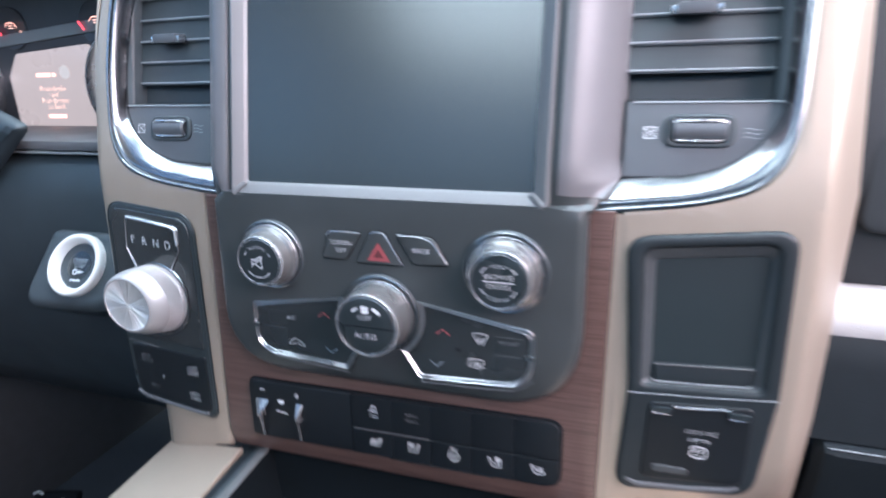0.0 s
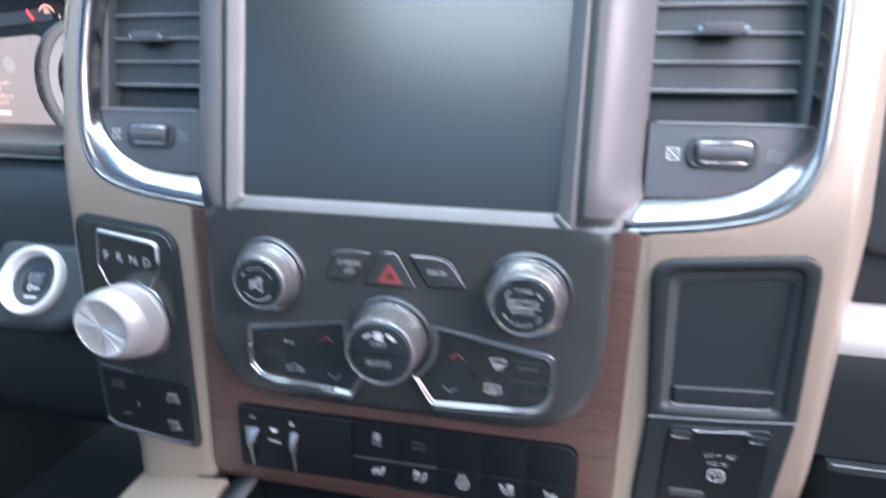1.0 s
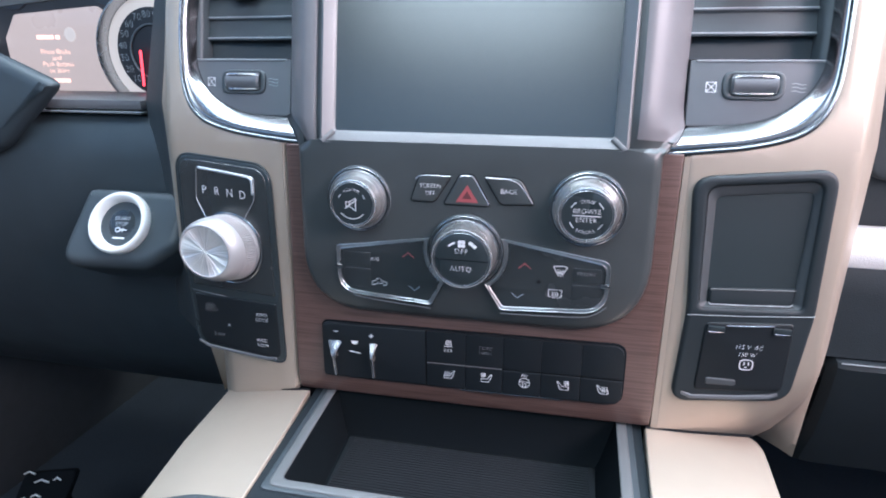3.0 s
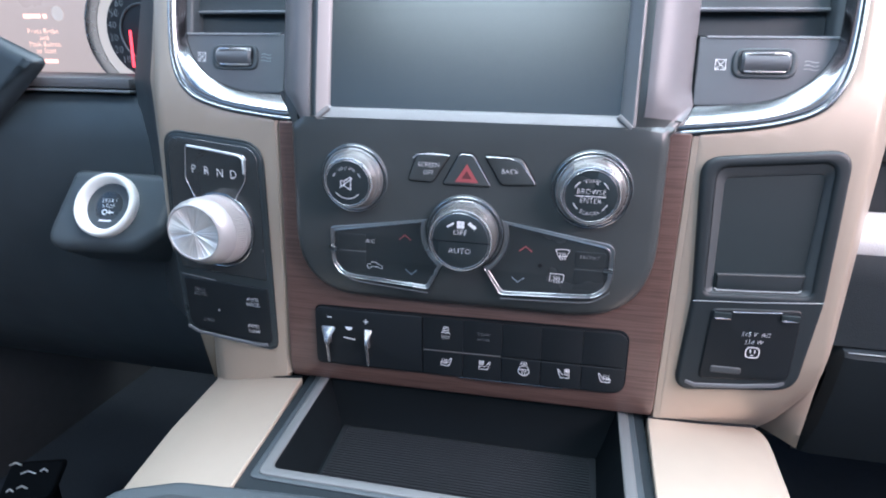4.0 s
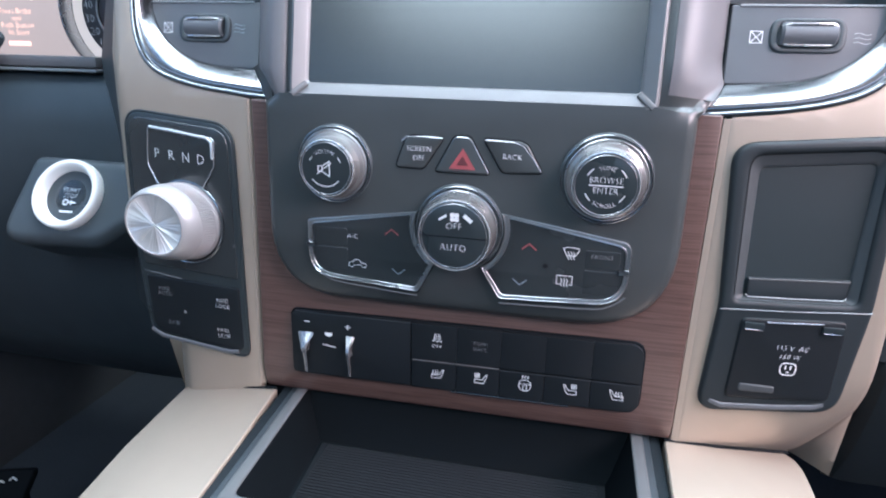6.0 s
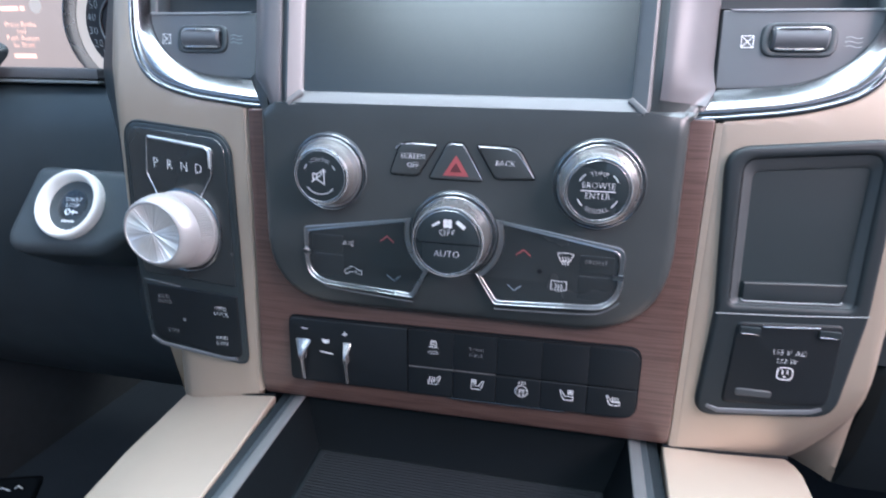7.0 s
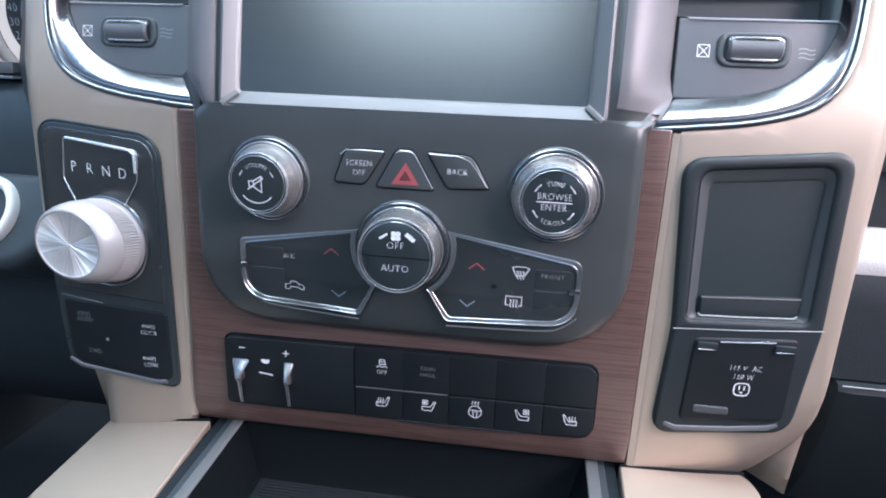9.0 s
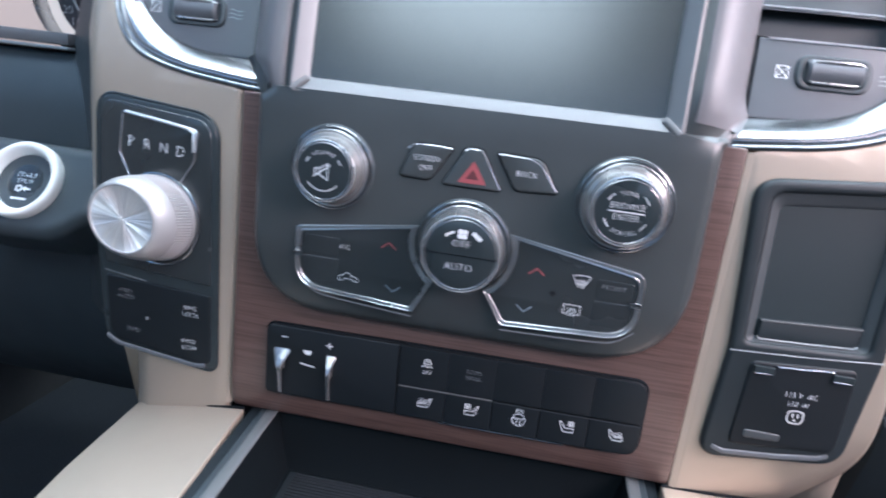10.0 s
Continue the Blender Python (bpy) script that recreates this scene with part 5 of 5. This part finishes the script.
def glove_box():
    t = thing("glove_box", (0.60, 0.06, 0.52), "closed black glove box below the dash band", "glove box")
    rows = []
    prof = [(0.064, 0.6415), (0.056, 0.640), (0.0535, 0.636), (0.056, 0.61), (0.064, 0.57), (0.078, 0.535), (0.090, 0.528)]
    for x, k in ((0.2700, 0.010), (0.2745, 0.002), (0.281, 0.0), (0.50, 0.0), (0.93, 0.0)):
        rows.append([Vector((x, y + k, z - (0.004 if k > 0.005 else 0))) for y, z in prof])
    part("door", sweep(rows), LOWER, t)
    part("top_edge", tube([Vector((x, 0.0548, 0.6402)) for x in (0.276, 0.40, 0.60, 0.92)], 0.0004), DULL, t)
    return t


glove_box()


def dash_bin():
    """Upper storage door with a pull recess and bright trim bar."""
    t = thing("upper_bin", (0.60, 0.09, 0.76), "charcoal upper dash bin with a satin pull bar", "dash bin")
    door = rounded([(0.278, 0.772), (0.95, 0.772), (0.95, 0.955), (0.278, 0.955)], 0.012, 5)
    part("door", prism(door, -0.006, 0.004, flat(0.0945, 0.07, 0.84), b=0.003), DASH, t)
    slot = rounded([(0.3450, 0.7860), (0.56, 0.7860), (0.56, 0.8060), (0.3400, 0.8060)], 0.002, 3)
    part("pull_slot", prism(slot, 0.0, 0.0048, flat(0.0945, 0.07, 0.84), b=0.0006), DARK, t)
    bar = bmesh.new()
    sweep([[Vector((x, 0.094 - w, z)) for w, z in ((0.0, 0.7820), (0.0075, 0.7798), (0.0090, 0.7822), (0.0070, 0.7865), (0.0, 0.7875))] for x in (0.3350, 0.343, 0.42, 0.56)], bar)
    part("pull_bar", bar, DULL, t, "grey satin pull bar")
    return t


dash_bin()


# ---- centre console with tray ----
def console():
    t = thing("center_console", (0.0, -0.10, 0.40), "centre console with champagne side rails and a black tray", "centre console")

    def rail(s):
        if s < 0:
            pts = [((-0.1255, 0.000), (-0.2075, 0.010)), ((-0.1185, -0.060), (-0.2015, -0.060)), ((-0.1140, -0.120), (-0.1900, -0.122)), ((-0.1085, -0.200), (-0.172, -0.200)), ((-0.105, -0.260), (-0.160, -0.260))]
        else:
            pts = [((0.1345, 0.002), (0.2110, 0.0190)), ((0.1343, -0.001), (0.2155, 0.0140)), ((0.1339, -0.006), (0.2172, 0.0060)), ((0.1332, -0.015), (0.2165, -0.006)), ((0.1300, -0.060), (0.2120, -0.050)), ((0.1265, -0.120), (0.2020, -0.120)), ((0.1225, -0.200), (0.190, -0.200)), ((0.120, -0.260), (0.182, -0.260))]
        rows = []
        for (xi, yi), (xo, yo) in pts:
            w = abs(xo - xi)
            drop = (0.197 if s < 0 else 0.11) * w
            zi = 0.5974 if s < 0 else 0.6010
            zo = zi - drop
            sg = 1 if xo > xi else -1
            rows.append([Vector((xi + sg * 0.0004, yi, zi - 0.016)), Vector((xi, yi, zi - 0.0008)), Vector((xi + sg * 0.0008, yi, zi)),
                         Vector((xi + (xo - xi) * 0.5, (yi + yo) / 2, zi - drop * 0.5)), Vector((xo - sg * 0.004, yo, zo + 0.0004)), Vector((xo - sg * 0.0012, yo, zo - 0.0010)), Vector((xo, yo, zo - 0.0040)),
                         Vector((xo + sg * 0.004, yo, zo - 0.03)), Vector((xo + sg * 0.010, yo, zo - 0.09))])
        return part("side_rail", sweep(rows), CREAM, t, "smooth champagne side rail", smooth=22)
    rail(-1)
    rail(1)
    for pts in (((-0.1255, -0.0005, 0.5975), (-0.165, 0.0035, 0.5905), (-0.2030, 0.0085, 0.5830)), ((0.1345, 0.0005, 0.6010), (0.168, 0.0072, 0.5975), (0.2000, 0.0152, 0.5942), (0.2118, 0.0185, 0.5928))):
        part("joint_seal", tube(pts, 0.0011), DARK, t)
    for s, x in ((-1, -0.192), (1, 0.196)):
        part("side_wall", sweep([[Vector((x + s * dx - s * 0.10 * max(0, -y) , y, z)) for dx, z in ((0.0, 0.575), (0.016, 0.48), (0.020, 0.02))] for y in (0.06, -0.1, -0.26)]), BLACK, t)
    # dull metal frame round the tray, with a dark groove outside it
    xo0, xo1, yo0, yo1 = -0.1235, 0.1330, -0.1165, 0.0155
    flatz = lambda z: (lambda u, v, w: Vector((u - 0.06 * (v if v < 0 else 0) * (1 if u < 0 else -0.7), v, z + 0.011 * (u - 0.005) + w)))
    groove = [(xo0, yo1), (xo0, yo0), (xo1, yo0), (xo1, yo1)]
    hole0 = rounded([(-0.1050, 0.0090), (-0.1050, -0.0985), (0.1150, -0.0985), (0.1150, 0.0090)], [0, 0.005, 0.005, 0], 5)
    part("tray_surround", prism(rounded(groove, [0, 0.002, 0.002, 0]), -0.02, -0.0008, flatz(0.597), b=0.0006, holes=[inset(hole0, -0.0036)]), LOWER, t, "dull grey rim")
    part("tray_groove", prism(rounded([(-0.1165, 0.015), (-0.1165, -0.1085), (0.1265, -0.1085), (0.1265, 0.015)], [0, 0.005, 0.005, 0]), -0.03, 0.0004, flatz(0.597), b=0.0008, holes=[hole0]), BLACK, t, "black seal")
    part("tray_frame", prism(rounded([(-0.1125, 0.0145), (-0.1125, -0.1055), (0.1225, -0.1055), (0.1225, 0.0145)], [0, 0.006, 0.006, 0], 6), -0.03, 0.0014, flatz(0.597), b=0.0012, holes=[hole0]), TRAYRIM, t, "grey satin tray frame")
    # the tray's well; the shade in it is put into the liner and mat colours
    fz = flatz(0.597)
    bm = bmesh.new()
    deep = [(0.0, 0.0), (0.0015, -0.006), (0.009, -0.029), (0.012, -0.035)]
    rows = [[fz(u, v, w) for u, v in inset(hole0, d)] for d, w in deep]
    sweep(rows, bm, closed_profile=True)
    bm.faces.new([bm.verts.new(p) for p in rows[-1]])
    tray = part("tray", bm, LINER, t, "storage tray, coloured near black for the shade inside it")
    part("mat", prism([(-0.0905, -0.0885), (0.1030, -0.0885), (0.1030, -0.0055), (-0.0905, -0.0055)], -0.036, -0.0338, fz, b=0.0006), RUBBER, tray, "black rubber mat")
    rib = bmesh.new()
    sweep([[fz(x, dy, -0.0340 + dz) for dy, dz in ((-0.0011, 0.0), (-0.0007, 0.0015), (-0.0002, 0.0019), (0.0005, 0.0015), (0.0010, 0.0))] for x in (-0.0850, 0.0975)], rib)
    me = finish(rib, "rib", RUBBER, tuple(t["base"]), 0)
    for k in range(31):
        ob = new("rib", me)
        ob.parent = tray
        ob.location = (0, -0.0860 + k * 0.0026, 0)
    part("inner_body", box(-0.12, 0.13, -0.26, 0.03, 0.10, 0.53, 0.0), DARK, t)
    return t


console()


def console_lid():
    t = thing("armrest_lid", (0.0, -0.22, 0.585), "black rounded front edge of the console lid with grey top", "armrest")
    front = rounded([(-0.182, -0.300), (-0.1735, -0.1420), (-0.140, -0.1275), (-0.06, -0.1210), (0.005, -0.1195), (0.07, -0.1210), (0.150, -0.1275), (0.182, -0.1420), (0.192, -0.300)],
                    [0, 0.016, 0.03, 0.05, 0.05, 0.05, 0.03, 0.016, 0], 6)
    up = lambda u, v, w: Vector((u, v, 0.597 + w))
    part("lid_rim", prism(front, -0.01, 0.0085, up, b=0.005, steps=5), BLACK, t)
    top = inset(front, 0.012)
    part("lid_top", prism(top, 0.004, 0.0100, up, b=0.003), DASH, t, "grey lid top")
    return t


console_lid()


# ---- steering column and pedals ----
def column():
    t = thing("steering_column", (-0.575, 0.05, 0.70), "black steering column shroud below the cluster", "steering column")
    face = rounded([(-0.402, 0.8310), (-0.500, 0.8705), (-0.580, 0.893), (-0.660, 0.893), (-0.740, 0.8735), (-0.856, 0.8285), (-0.850, 0.745), (-0.800, 0.730), (-0.560, 0.730), (-0.470, 0.772)],
                   [0.007, 0.06, 0.06, 0.06, 0.06, 0.007, 0.02, 0.03, 0.03, 0.02], 6)
    bm = prism(face, 0.0, 0.012, flat(0.094, 0.10, 0.80), b=0.012, steps=6)
    part("shroud_core", box(-0.80, -0.50, 0.08, 0.20, 0.76, 0.81, 0.01), BLACK, t)
    part("shroud", bm, BLACK, t, smooth=60)
    return t


column()


def brake_pedal():
    x, y, z, w, h = -0.668, 0.185, 0.235, 0.10, 0.055
    t = thing("brake_pedal", (x, y, z), "black brake pedal with pale glint bars in the dark footwell", "pedal")
    lean = lambda u, v, q: Vector((x + u + 0.25 * v, y + 0.45 * v - q * 0.9, z + v * 0.9 + q * 0.4 + 0.25 * u))
    out = rounded([(-w / 2, -h / 2), (w / 2, -h / 2), (w / 2, h / 2), (-w / 2, h / 2)], 0.012, 5)
    part("pad", prism(out, 0.0, 0.010, lean, b=0.003), DARK, t)
    # pale bars stand in for glints on the pedal's metal
    for u0, u1, v in ((-0.020, 0.008, 0.012), (-0.048, -0.026, 0.026), (0.016, 0.030, 0.014), (-0.034, -0.020, -0.014), (-0.016, 0.004, -0.010)):
        part("metal_edge", tube([lean(u0, v, 0.012), lean((u0 + u1) / 2, v + 0.004, 0.0145), lean(u1, v - 0.001, 0.012)], 0.0013), RING, t, "pale bar in place of a glint")
    part("stem", box(x - 0.015, x + 0.015, y + 0.005, y + 0.02, 0.0, z), DARK, t)
    return t


brake_pedal()
